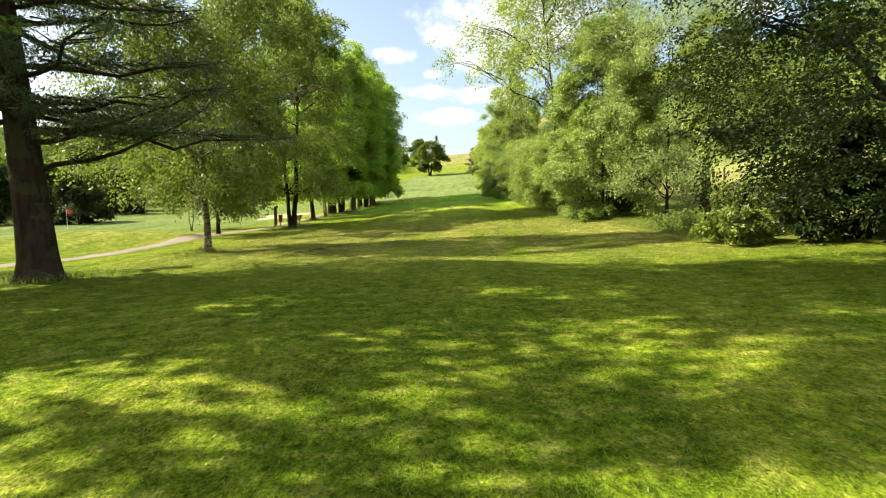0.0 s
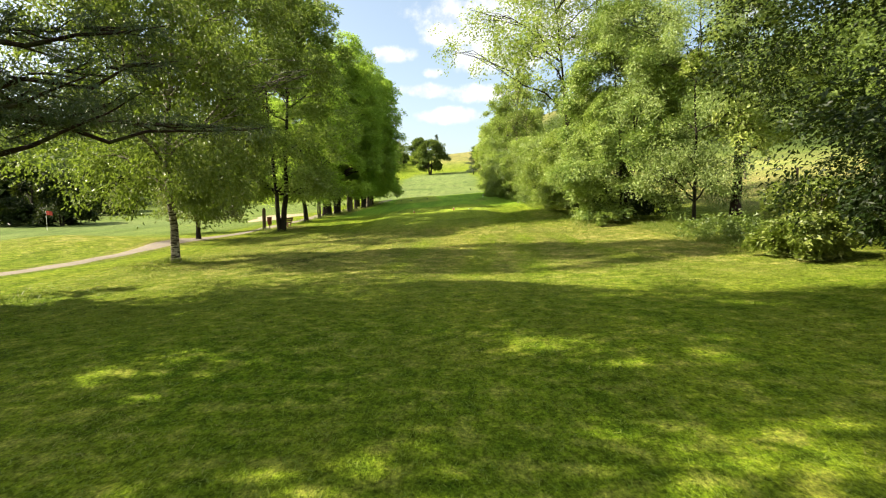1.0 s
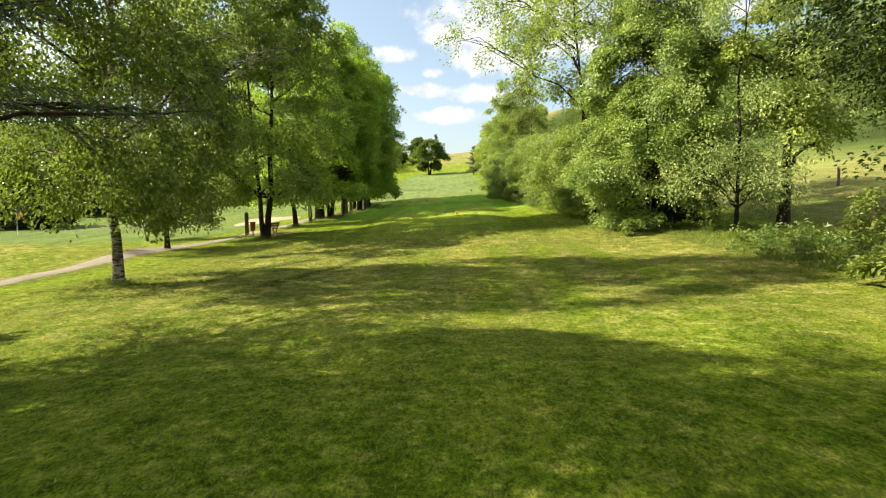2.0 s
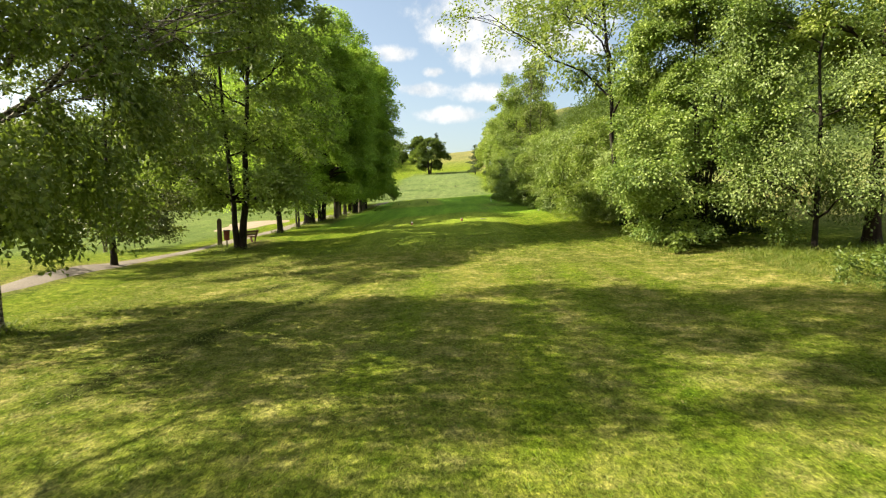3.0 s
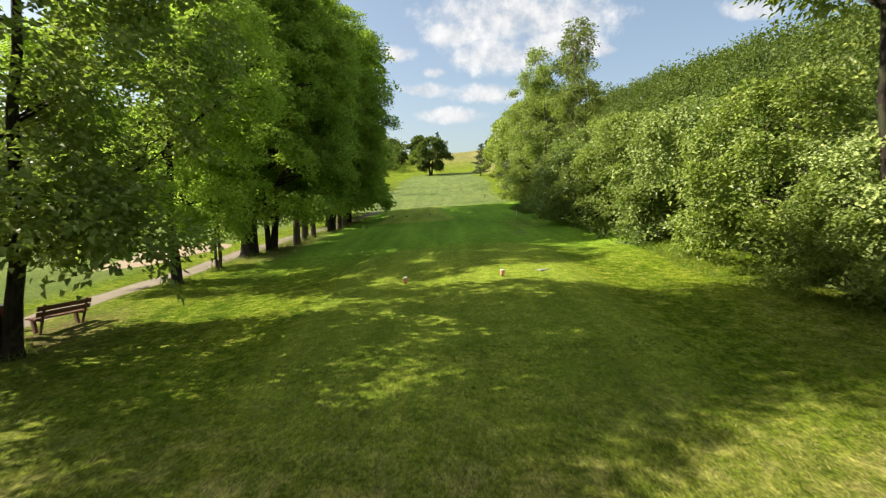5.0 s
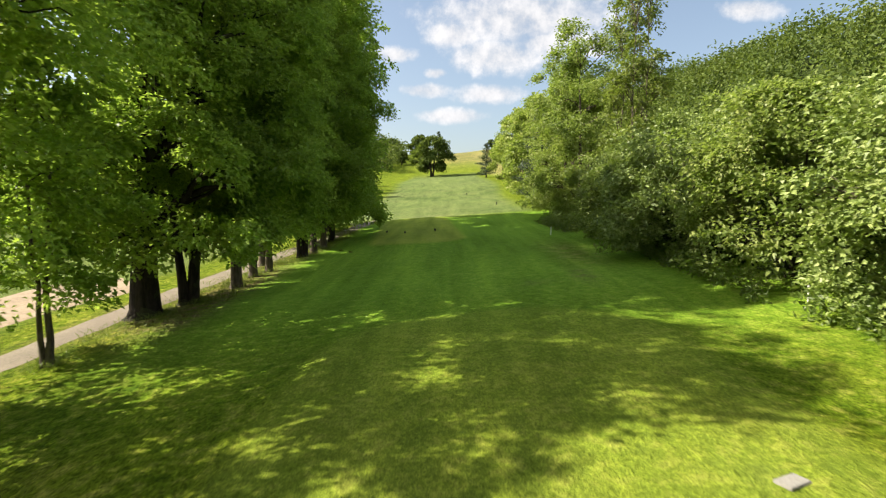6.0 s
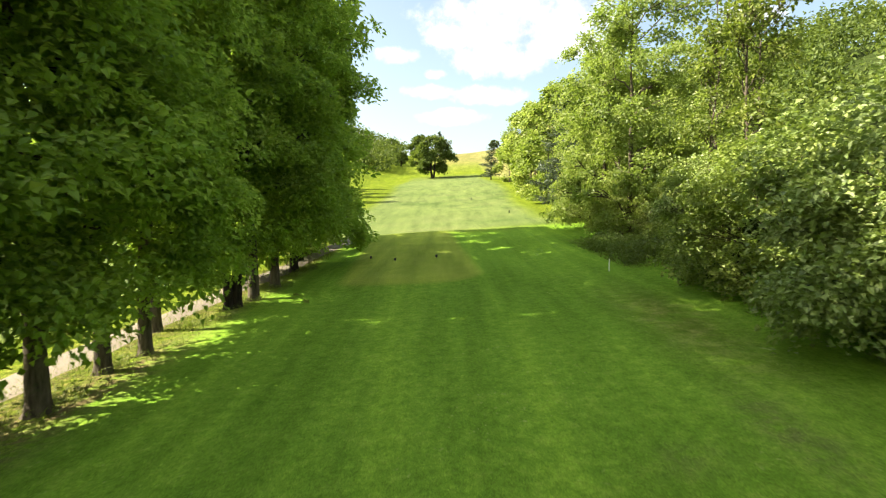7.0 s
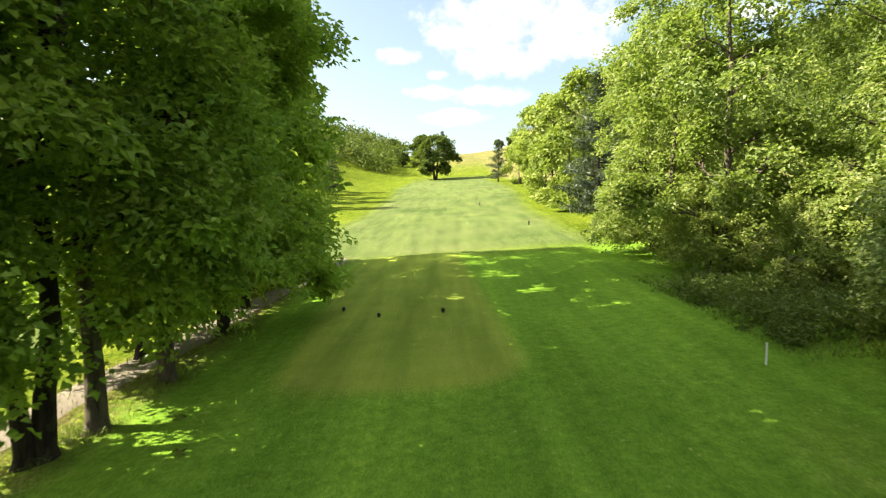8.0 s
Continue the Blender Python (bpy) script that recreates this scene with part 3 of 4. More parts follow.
def make_tree(name, x, y, label, seed, tall, low, radius, girth, bark, leaf, profile=round_profile, clumps=420, per=60, size=0.24, width=0.15,
              clump_r=(0.55, 0.95), lean=(0.0, 0.0), stems=1, limbs=14, flat=0.7, droop=0.2, gap=0.0, core=0.3, stretch=1.0, category="tree", group="", limb_low=None, lump=0.22, steep=0.35, wob=0.010, lobe=None, thick=0.4):
    rng = np.random.default_rng(seed)
    t = thing(name, x, y, label, category, group, lift=-0.06)
    pieces, axes = [], []
    for s in range(stems):
        a0 = 2 * math.pi * s / max(stems, 1) + rng.random()
        k = 0.0 if stems == 1 else girth * (0.24 + 0.08 * rng.random()) * (1.0 if stems < 4 else 1.8)
        fan = 0.0 if stems == 1 else radius * (0.2 if stems == 2 else 0.26)
        top = tall * (0.93 - 0.12 * rng.random() * (s > 0))
        n = 12
        u = np.linspace(0, 1, n)
        ax = np.stack([k * math.cos(a0) + (lean[0] * u + fan * math.cos(a0) * u), k * math.sin(a0) + (lean[1] * u + fan * math.sin(a0) * u), top * u], 1)
        ax[2:, :2] += np.cumsum(rng.normal(0, wob * tall, (n - 2, 2)), axis=0) * 0.5
        g = girth * (1.0 if s == 0 else 0.8) / (1 if stems == 1 else 1.25)
        rad = g * 0.5 * (1 - 0.93 * u ** 0.85)
        # the flare of the roots
        base = np.array([ax[0] + (0, 0, z) for z in (0.0, 0.12, 0.35)])
        line = np.concatenate([base, ax[1:]])
        rr = np.concatenate([[g * 0.78, g * 0.62, g * 0.53], rad[1:]])
        pieces.append(tube(line, rr, 12))
        axes.append((ax, g))
    centres, way = crown_centres(rng, clumps, low, tall, radius, profile, core, lump, gap, lobe)
    sway = np.clip(centres[:, 2:3] / tall, 0, 1)
    centres[:, :2] += sway * np.array(lean)
    lo = low if limb_low is None else limb_low
    order = rng.permutation(len(centres))
    for i in order[:limbs]:
        tip = centres[i]
        ax, g = axes[i % stems]
        z0 = max(lo * 0.8, min(tip[2] - steep * np.hypot(tip[0], tip[1]) - 0.4, tall * 0.8))
        f = np.interp(z0, ax[:, 2], np.arange(len(ax)))
        k = int(f)
        start = ax[k] + (ax[min(k + 1, len(ax) - 1)] - ax[k]) * (f - k)
        r0 = max(0.025, g * 0.24 * (1 - 0.75 * z0 / tall))
        line = bent(rng, start, tip, 7, 0.10 if steep < 0.6 else -0.05, 0.10)
        pieces.append(tube(line, np.linspace(r0, r0 * 0.22, 7), 6))
        near = np.argsort(np.linalg.norm(centres - tip, axis=1))[1:5]
        for j in near:
            k = rng.integers(2, 5)
            pieces.append(tube(bent(rng, line[k], centres[j], 5, 0.06, 0.12), np.linspace(r0 * 0.5, r0 * 0.1, 5), 5))
    v, q = joined(pieces)
    part("trunk", quad_mesh("trunk", v, q, bark), t)
    rad = rng.uniform(clump_r[0], clump_r[1], len(centres))
    if stretch > 1:
        v, q = leaves(rng, centres, rad, per, size, width, flat, droop, 0.6, (0, 0, low + (tall - low) * 0.35), stretch)
    else:
        v, q = sprays(rng, centres, way, rad, per, size, width, droop, thick)
    v[:, 2] = np.maximum(v[:, 2], 0.1)
    part("crown", quad_mesh("crown", v, q, leaf, False), t)
    return t


def again(t, x, y, turn, scale, label="", squash=1.0):
    """The same kind of tree once more, turned and of another size."""
    c = copy_thing(t, pose(x, y, gz(x, y) - 0.06, 0, 0, turn))
    c.scale = (scale, scale, scale * squash)
    if label:
        tagged(c, label)
    return c


# ---- the row of big maples along the path ----
ROW = "row of maples along the path"
maple_a = make_tree("maple_tree", -13.7, 65.0, "tall dense maple with a thick dark trunk beside the gravel path", 11, 18.8, 2.7, 5.3, 1.05, BARK_DARK, LEAF_DEEP, tall_profile,
                    clumps=900, per=56, size=0.19, width=0.155, clump_r=(0.5, 0.85), flat=0.62, limbs=16, category="maple", group=ROW, core=0.55, thick=0.5, lump=0.12)
maple_b = make_tree("maple_tree", -13.0, 66.9, "tall dense maple with a dark forked trunk beside the path", 12, 18.2, 2.5, 4.7, 0.62, BARK_DARK, LEAF_MAPLE, tall_profile,
                    clumps=900, per=56, size=0.19, width=0.155, clump_r=(0.5, 0.85), flat=0.62, limbs=14, category="maple", group=ROW, stems=2, core=0.55, thick=0.5, lump=0.12)
maple_c = make_tree("maple_tree", -11.6, 85.6, "slim tall maple with a bright crown beside the path", 13, 20.5, 2.7, 4.5, 0.50, BARK, LEAF_DEEP, tall_profile,
                    clumps=980, per=40, size=0.2, width=0.155, clump_r=(0.5, 0.9), flat=0.65, limbs=12, category="maple", group=ROW, core=0.5, thick=0.5, lump=0.12)
maple_d = make_tree("maple_tree", -16.8, 106.0, "tall maple at the far end of the row", 14, 20.5, 2.0, 4.6, 0.50, BARK_DARK, LEAF_DEEP, tall_profile,
                    clumps=900, per=24, size=0.31, width=0.24, clump_r=(0.5, 0.9), limbs=10, category="maple", group=ROW, core=0.5, thick=0.5, lump=0.12)
# the maples at y 77.2 and 88.3 are added to block sun patches
for k, (x, y, src, turn, sc, sq) in enumerate((
        (-12.1, 69.8, maple_c, 130, 1.0, 1.0), (-12.25, 72.4, maple_c, 210, 0.85, 1.1), (-11.95, 74.0, maple_c, 70, 0.8, 1.15),
        (-13.4, 77.2, maple_c, 220, 0.9, 1.05), (-12.0, 80.8, maple_b, 20, 1.0, 1.0), (-11.5, 82.2, maple_c, 260, 0.98, 1.0),
        (-13.9, 88.3, maple_d, 100, 0.95, 1.0), (-12.1, 91.0, maple_d, 170, 1.03, 1.0), (-13.0, 95.6, maple_d, 300, 1.0, 1.0), (-14.4, 100.2, maple_d, 40, 1.05, 1.0))):
    again(src, x, y, turn, sc, squash=sq)

# ---- the trees near the bench ----
make_tree("ash_tree", -13.0, 45.6, "tall forked ash with a light open crown beside the bench", 21, 19.0, 3.0, 5.4, 0.58, BARK_DARK, LEAF_ALDER, tall_profile,
          clumps=1450, per=44, size=0.21, width=0.15, clump_r=(0.5, 0.95), stems=2, limbs=14, gap=0.08, core=0.05, category="ash tree", steep=0.6, limb_low=3.6, thick=0.5)
make_tree("maple_tree", -13.8, 56.1, "young maple with a leaning dark trunk beside the path", 22, 15.5, 2.4, 5.6, 0.46, BARK_DARK, LEAF_DEEP, tall_profile,
          clumps=860, per=62, size=0.17, width=0.13, clump_r=(0.5, 0.9), core=0.35, lean=(-1.2, 1.6), limbs=12, category="maple", thick=0.5, lump=0.12)
make_tree("maple_tree", -13.3, 59.4, "small two-stemmed maple with thin pale trunks", 23, 9.5, 2.0, 2.4, 0.26, BARK, LEAF_DEEP, round_profile,
          clumps=130, per=52, size=0.22, width=0.15, clump_r=(0.4, 0.7), stems=2, limbs=10, category="maple")
make_tree("hornbeam_tree", -16.3, 38.8, "small dark broadleaf tree with a round hanging crown", 24, 12.5, 1.9, 4.3, 0.28, BARK_DARK, LEAF_OLIVE, round_profile,
          clumps=620, per=54, size=0.15, width=0.1, clump_r=(0.45, 0.8), limbs=16, droop=0.7, category="tree", gap=0.1)
make_tree("birch_tree", -11.6, 26.6, "leafy birch with drooping fine twigs and a flaking white trunk", 25, 18.5, 2.4, 4.9, 0.34, BARK_BIRCH, LEAF_BIRCH, round_profile,
          clumps=1150, per=66, size=0.15, width=0.10, clump_r=(0.4, 0.7), limbs=30, flat=1.0, stretch=1.4, droop=0.9, gap=0.0, category="birch", limb_low=3.2)
make_tree("birch_tree", -22.6, 48.0, "small birch with two thin pale stems on the grass", 26, 6.5, 1.7, 2.0, 0.16, BARK_BIRCH, LEAF_BIRCH, round_profile,
          clumps=120, per=50, size=0.15, width=0.10, clump_r=(0.35, 0.6), stems=2, limbs=8, droop=0.8, category="birch")


def make_spruce(name, x, y, label, seed, tall, low, reach, girth, tiers, per, size, width, needle, bark, group="", limb_list=(), rise=0.0, tip_x=0.0):
    """A conifer: a straight trunk and level boughs that carry flat sprays of needles."""
    rng = np.random.default_rng(seed)
    t = thing(name, x, y, label, "conifer", group, lift=-0.08)
    u = np.linspace(0, 1, 12)
    ax = np.stack([0.05 * np.sin(5 * u) + tip_x * u, 0.05 * np.cos(4 * u), tall * u], 1)
    rad = girth * 0.5 * (1 - 0.95 * u)
    line = np.concatenate([[(0, 0, 0), (0, 0, 0.25), (0, 0, 0.7)], ax[1:]])
    rr = np.concatenate([[girth * 0.72, girth * 0.58, girth * 0.50], rad[1:]])
    v, q = tube(line, rr, 16)
    part("trunk", quad_mesh("trunk", v, q, bark), t)
    boughs = list(limb_list)
    for k in range(tiers):
        f = (k + 0.5) / tiers
        z = low + (tall - low) * f
        ln = reach * (1 - f) ** 0.75 * (0.75 + 0.5 * rng.random())
        boughs.append((z, rng.random() * 360, max(0.5, ln), rng.uniform(-0.12, 0.08) + rise))
    wood, cen, cr, by_bough = [], [], [], []
    for z, deg, ln, up in boughs:
        first = len(wood)
        a = radians(deg)
        d = np.array([math.cos(a), math.sin(a), up])
        start = np.array([tip_x * z / tall, 0, z])
        tip = start + d * ln
        ln_pts = bent(rng, start, tip, 7, -0.03, 0.05)
        r0 = max(0.02, min(0.09, 0.016 * ln + 0.012))
        wood.append(tube(ln_pts, np.linspace(r0, r0 * 0.15, 7), 6))
        side = np.array([-d[1], d[0], 0])
        m = max(3, int(ln * 2.4))
        for s in range(m):
            f = 0.25 + 0.75 * (s + rng.random() * 0.6) / m
            w = (0.22 + 0.30 * math.sin(math.pi * min(f, 0.96))) * ln * 0.42
            for side_k in (-1, 1):
                p = start + (tip - start) * f + side * side_k * w * rng.random() + np.array([0, 0, -0.12 * rng.random()])
                cen.append(p)
                cr.append(0.30 + 0.22 * rng.random())
                if rng.random() < 0.5:
                    root = start + (tip - start) * max(0.1, f - 0.15)
                    wood.append(tube(bent(rng, root, p, 4, -0.03, 0.08), np.linspace(r0 * 0.35, 0.006, 4), 4))
        by_bough.append(wood[first:])
    for v, q in ([joined(wood)] if not limb_list else [joined(w) for w in by_bough]):
        part("bough", quad_mesh("bough", v, q, bark), t)
    v, q = leaves(rng, np.array(cen), np.array(cr), per, size, width, 0.35, 0.30, 0.55, (0, 0, low), 1.0, 0.05)
    v[:, 2] = np.maximum(v[:, 2], 0.1)
    part("needles", quad_mesh("needles", v, q, needle, False), t)
    return t


make_spruce("larch_tree", -11.6, 16.0, "old conifer with a thick reddish trunk and level dark boughs", 31, 17.0, 4.2, 6.2, 1.0, 60, 54, 0.19, 0.026, NEEDLE, BARK_RED,
            limb_list=[(3.0, 12, 4.8, 0.42), (3.9, -20, 5.6, 0.12), (4.4, 40, 5.4, 0.05), (4.9, 5, 5.8, 0.10), (4.6, -60, 5.0, 0.05), (5.6, -35, 5.8, 0.1), (5.4, 70, 4.6, 0.0)], tip_x=-1.2)

# ---- trees that stand beside and behind the start, and shade it ----
shade = make_tree("maple_tree", -15.5, 10.4, "tall broad maple on the grass beside the path", 41, 23.0, 3.0, 5.2, 0.6, BARK, LEAF_MAPLE, tall_profile,
                  clumps=520, per=30, size=0.36, width=0.25, clump_r=(0.5, 0.9), gap=0.32, category="maple")
again(shade, -17.0, -1.5, 120, 0.98)
again(shade, -20.0, 13.5, 230, 1.0)
again(shade, -15.0, -11.0, 60, 0.95)

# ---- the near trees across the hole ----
# the shade that falls on this maple is put into its leaf colour
make_tree("maple_tree", 13.6, 17.2, "big maple beside the grass, low hanging boughs, leaves coloured as shaded", 51, 17.0, 2.0, 7.8, 0.75, BARK_DARK, LEAF_DARK_SHADED, bush_profile,
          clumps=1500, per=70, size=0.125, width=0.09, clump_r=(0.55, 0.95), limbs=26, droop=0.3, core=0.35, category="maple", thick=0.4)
make_tree("birch_tree", 14.0, 35.2, "pale-leaved birch with hanging twigs and a thin dark trunk", 52, 15.0, 1.6, 5.0, 0.22, BARK_DARK, LEAF_PALE, round_profile,
          clumps=520, per=84, size=0.115, width=0.075, clump_r=(0.45, 0.85), limbs=20, flat=1.0, stretch=1.3, droop=0.9, gap=0.3, category="birch")
make_tree("oak_tree", 16.6, 35.6, "broadleaf tree with a thick brown trunk in long grass", 53, 12.0, 3.6, 3.6, 0.62, BARK_RED, LEAF_BRIGHT, round_profile,
          clumps=260, per=52, size=0.22, width=0.14, gap=0.3, category="tree")
make_tree("elder_bush", 10.3, 20.3, "loose pale-green elder bush at the edge of the mown grass", 54, 1.15, 0.15, 1.1, 0.12, BARK, LEAF_BIRCH, bush_profile,
          clumps=150, per=50, size=0.17, width=0.10, clump_r=(0.3, 0.5), stems=3, limbs=12, category="bush", gap=0.3)
make_tree("laurel_bush", 12.9, 18.6, "dark dense laurel bush under the maple", 59, 2.4, 0.15, 1.7, 0.12, BARK_DARK, LEAF_DARK_SHADED, bush_profile,
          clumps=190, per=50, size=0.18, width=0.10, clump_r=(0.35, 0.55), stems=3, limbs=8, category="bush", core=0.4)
make_tree("laurel_bush", 15.2, 21.4, "dark tall laurel bush at the edge of the meadow", 60, 4.2, 0.15, 2.2, 0.12, BARK_DARK, LEAF_DARK_SHADED, bush_profile,
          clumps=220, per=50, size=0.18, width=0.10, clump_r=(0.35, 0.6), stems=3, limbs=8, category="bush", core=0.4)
make_tree("elder_bush", 13.2, 24.2, "low loose green bush in the long grass", 55, 2.4, 0.2, 1.7, 0.10, BARK, LEAF_BIRCH, bush_profile,
          clumps=120, per=48, size=0.17, width=0.10, clump_r=(0.3, 0.5), stems=3, limbs=8, category="bush", gap=0.3)
make_tree("maple_tree", 11.2, 39.0, "bushy many-stemmed maple with leaves down to the grass", 56, 13.0, 0.35, 3.9, 0.30, BARK_DARK, LEAF_SYCAMORE, bush_profile,
          clumps=1500, per=66, size=0.135, width=0.1, clump_r=(0.42, 0.75), stems=4, limbs=12, core=0.45, lump=0.12, flat=0.9, category="maple", thick=0.5, gap=0.15)
make_tree("maple_sapling", 9.0, 36.2, "tiny maple sapling at the foot of a bush", 57, 0.85, 0.1, 0.5, 0.04, BARK, LEAF_BRIGHT, round_profile,
          clumps=22, per=26, size=0.16, width=0.11, clump_r=(0.15, 0.24), limbs=5, category="sapling")
make_tree("ash_tree", 9.8, 45.4, "tall ash with an open airy crown on bare dark limbs", 58, 20.5, 8.6, 7.4, 0.36, BARK_DARK, LEAF_BRIGHT, round_profile,
          clumps=950, per=30, size=0.22, width=0.13, clump_r=(0.55, 1.0), limbs=26, gap=0.22, core=0.25, lean=(-1.4, 0.3), category="ash tree", limb_low=8.0, steep=0.45, wob=0.016, thick=0.8)

# ---- the hedge of young trees along the hole ----
HEDGE = "hedge of young trees along the hole"
hedge_a = make_tree("maple_tree", 10.6, 51.0, "bushy young maple with leaves to the ground", 61, 6.3, 0.3, 3.8, 0.26, BARK, LEAF_BRIGHT, bush_profile,
                    clumps=720, per=34, size=0.17, width=0.13, clump_r=(0.42, 0.75), stems=3, limbs=14, core=0.6, lump=0.11, category="maple", group=HEDGE, thick=0.55, gap=0.22)
hedge_b = make_tree("whitebeam_tree", 10.6, 57.6, "bushy whitebeam with grey-green leaves to the ground", 62, 6.3, 0.3, 3.6, 0.24, BARK, LEAF_PALE, bush_profile,
                    clumps=720, per=34, size=0.17, width=0.13, clump_r=(0.42, 0.75), stems=3, limbs=14, core=0.6, lump=0.11, category="whitebeam", group=HEDGE, thick=0.55, gap=0.22)
hedge_c = make_tree("maple_tree", 9.8, 63.6, "bushy deep green maple with boughs touching the grass", 63, 6.4, 0.3, 3.8, 0.28, BARK_DARK, LEAF_ALDER, bush_profile,
                    clumps=720, per=34, size=0.17, width=0.13, clump_r=(0.42, 0.75), stems=3, limbs=14, core=0.6, lump=0.11, category="maple", group=HEDGE, thick=0.55, gap=0.22)
for x, y, src, turn, sc in ((11.3, 46.9, hedge_b, 80, 0.8), (9.6, 46.6, hedge_a, 10, 0.55), (9.0, 70.2, hedge_b, 140, 1.03), (9.2, 76.6, hedge_a, 230, 0.86), (10.4, 81.8, hedge_b, 40, 0.84), (13.5, 67.0, hedge_b, 290, 0.9),
                            (17.0, 70.0, hedge_a, 100, 0.7),
                            (12.0, 90.5, hedge_c, 200, 0.62), (10.4, 96.5, hedge_a, 15, 0.66), (10.0, 103.0, hedge_c, 300, 0.66), (11.0, 110.5, hedge_b, 75, 0.7)):
    again(src, x, y, turn, sc)
# near-black bushes, added to stand for the shade at the feet of the hedge
under_shade = make_tree("holly_bush", 12.6, 40.6, "added near-black bush standing in for the shade under the leaves", 66, 3.6, 0.15, 3.0, 0.14, BARK_DARK, LEAF_DARK_SHADED, bush_profile,
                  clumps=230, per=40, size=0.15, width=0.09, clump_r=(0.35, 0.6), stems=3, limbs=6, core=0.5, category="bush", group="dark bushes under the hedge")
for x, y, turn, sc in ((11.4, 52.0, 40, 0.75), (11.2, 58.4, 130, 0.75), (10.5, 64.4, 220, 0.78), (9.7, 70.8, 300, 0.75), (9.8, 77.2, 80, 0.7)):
    again(under_shade, x, y, turn, sc)
tall_r = make_tree("alder_tree", 10.5, 95.0, "tall leafy alder with dense foliage over the rough", 64, 17.5, 1.0, 4.4, 0.5, BARK, LEAF_ALDER, tall_profile,
                   clumps=700, per=36, size=0.24, width=0.18, clump_r=(0.6, 1.0), limbs=16, core=0.5, category="alder", group="tall trees behind the rough", thick=0.55, gap=0.22)
for x, y, turn, sc in ((10.6, 101.5, 110, 0.92), (13.4, 89.6, 200, 0.72), (11.8, 108.0, 40, 0.85)):
    again(tall_r, x, y, turn, sc)
poplar = make_tree("poplar_tree", 10.0, 80.4, "slim tall poplar with a thin see-through crown", 65, 16.8, 2.0, 1.5, 0.2, BARK, LEAF_BIRCH, tall_profile,
                   clumps=150, per=20, size=0.24, width=0.16, clump_r=(0.5, 0.85), limbs=34, gap=0.1, core=0.1, steep=0.9, category="poplar", group="slim poplars")
again(poplar, 11.6, 82.2, 140, 1.0)
again(poplar, 10.4, 83.6, 250, 0.94)

pine = make_spruce("pine_tree", 11.6, 121.0, "dark blue-green pine among the broadleaf trees", 71, 14.5, 1.0, 3.9, 0.4, 56, 10, 0.65, 0.10, NEEDLE_BLUE, BARK_DARK, group="dark conifers at the edge", rise=0.25)
again(pine, 13.5, 127.5, 150, 0.85)
again(pine, 11.8, 222.0, 60, 1.0, squash=0.78)
again(pine, -32.0, 205.0, 200, 0.75)
again(pine, -6.0, 420.0, 110, 1.25)
far_a = make_tree("maple_tree", 14.0, 136.0, "leafy tree at the edge of the far fairway", 72, 16.5, 0.6, 5.0, 0.4, BARK, LEAF_BRIGHT, bush_profile,
                  clumps=300, per=18, size=0.58, width=0.44, clump_r=(0.7, 1.2), limbs=8, core=0.6, category="tree", group="trees along the far fairway", thick=0.6)
for k, (x, y, sc) in enumerate(((14.5, 146, 0.95), (14.0, 156, 1.0), (15.0, 167, 0.92), (14.5, 178, 0.98), (16.0, 190, 0.9), (15.0, 201, 0.8), (22.0, 140, 1.1), (24.0, 160, 1.15),
                                (-30, 168, 0.8), (-34, 182, 0.9), (-40, 194, 1.0), (-38, 214, 0.8), (-50, 205, 1.1))):
    again(far_a, x, y, 47 * k, sc)

lone = make_tree("oak_tree", -7.8, 296.0, "lone spreading oak with a forked trunk on the far fairway", 73, 18.0, 4.4, 8.8, 1.3, BARK_DARK, LEAF_FAR, round_profile,
                 clumps=420, per=16, size=1.1, width=0.75, clump_r=(1.0, 1.7), stems=3, limbs=18, core=0.45, gap=0.05, category="oak", thick=0.6)
for x, y, sc, turn in ((-28, 372, 0.45, 30), (-19, 418, 0.9, 140), (-52, 400, 0.6, 250), (-40, 440, 0.6, 10), (44, 455, 0.45, 90), (36, 470, 0.4, 200)):
    again(lone, x, y, turn, sc, "far broadleaf tree on the hill meadow")


belt = make_tree("yew_tree", -47.0, 69.0, "dark dense evergreen tree behind the green", 74, 6.0, 0.3, 3.4, 0.35, BARK_DARK, LEAF_DARK_SHADED, bush_profile,
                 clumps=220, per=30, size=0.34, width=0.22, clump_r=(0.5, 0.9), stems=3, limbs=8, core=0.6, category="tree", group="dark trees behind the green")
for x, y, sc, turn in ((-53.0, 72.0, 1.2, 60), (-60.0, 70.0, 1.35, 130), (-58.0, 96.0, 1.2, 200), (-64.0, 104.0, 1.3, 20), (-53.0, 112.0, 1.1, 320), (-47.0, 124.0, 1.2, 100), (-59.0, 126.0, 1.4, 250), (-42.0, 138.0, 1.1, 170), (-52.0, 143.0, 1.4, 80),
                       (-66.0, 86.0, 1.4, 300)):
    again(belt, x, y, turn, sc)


def make_woods(name, label, seed, spots, r, tall, per, size):
    """Far woods: many crowns of loose leaf clumps, as one mass."""
    rng = np.random.default_rng(seed)
    cen, rad = [], []
    for x, y in spots:
        z = gz(x, y)
        k = rng.uniform(0.75, 1.2)
        for _ in range(5):
            a, f = rng.random() * 6.28, rng.random() ** 0.5
            cen.append((x + r * f * math.cos(a), y + r * f * math.sin(a), z + tall * k * rng.uniform(0.3, 0.95)))
            rad.append(r * rng.uniform(0.5, 0.85))
    v, q = leaves(rng, np.array(cen), np.array(rad), per, size, size * 0.7, 0.9, 0.3, 0.6, None)
    return tagged(new(name, quad_mesh(name, v, q, LEAF_FAR, False)), label, "woods", kind="stuff")


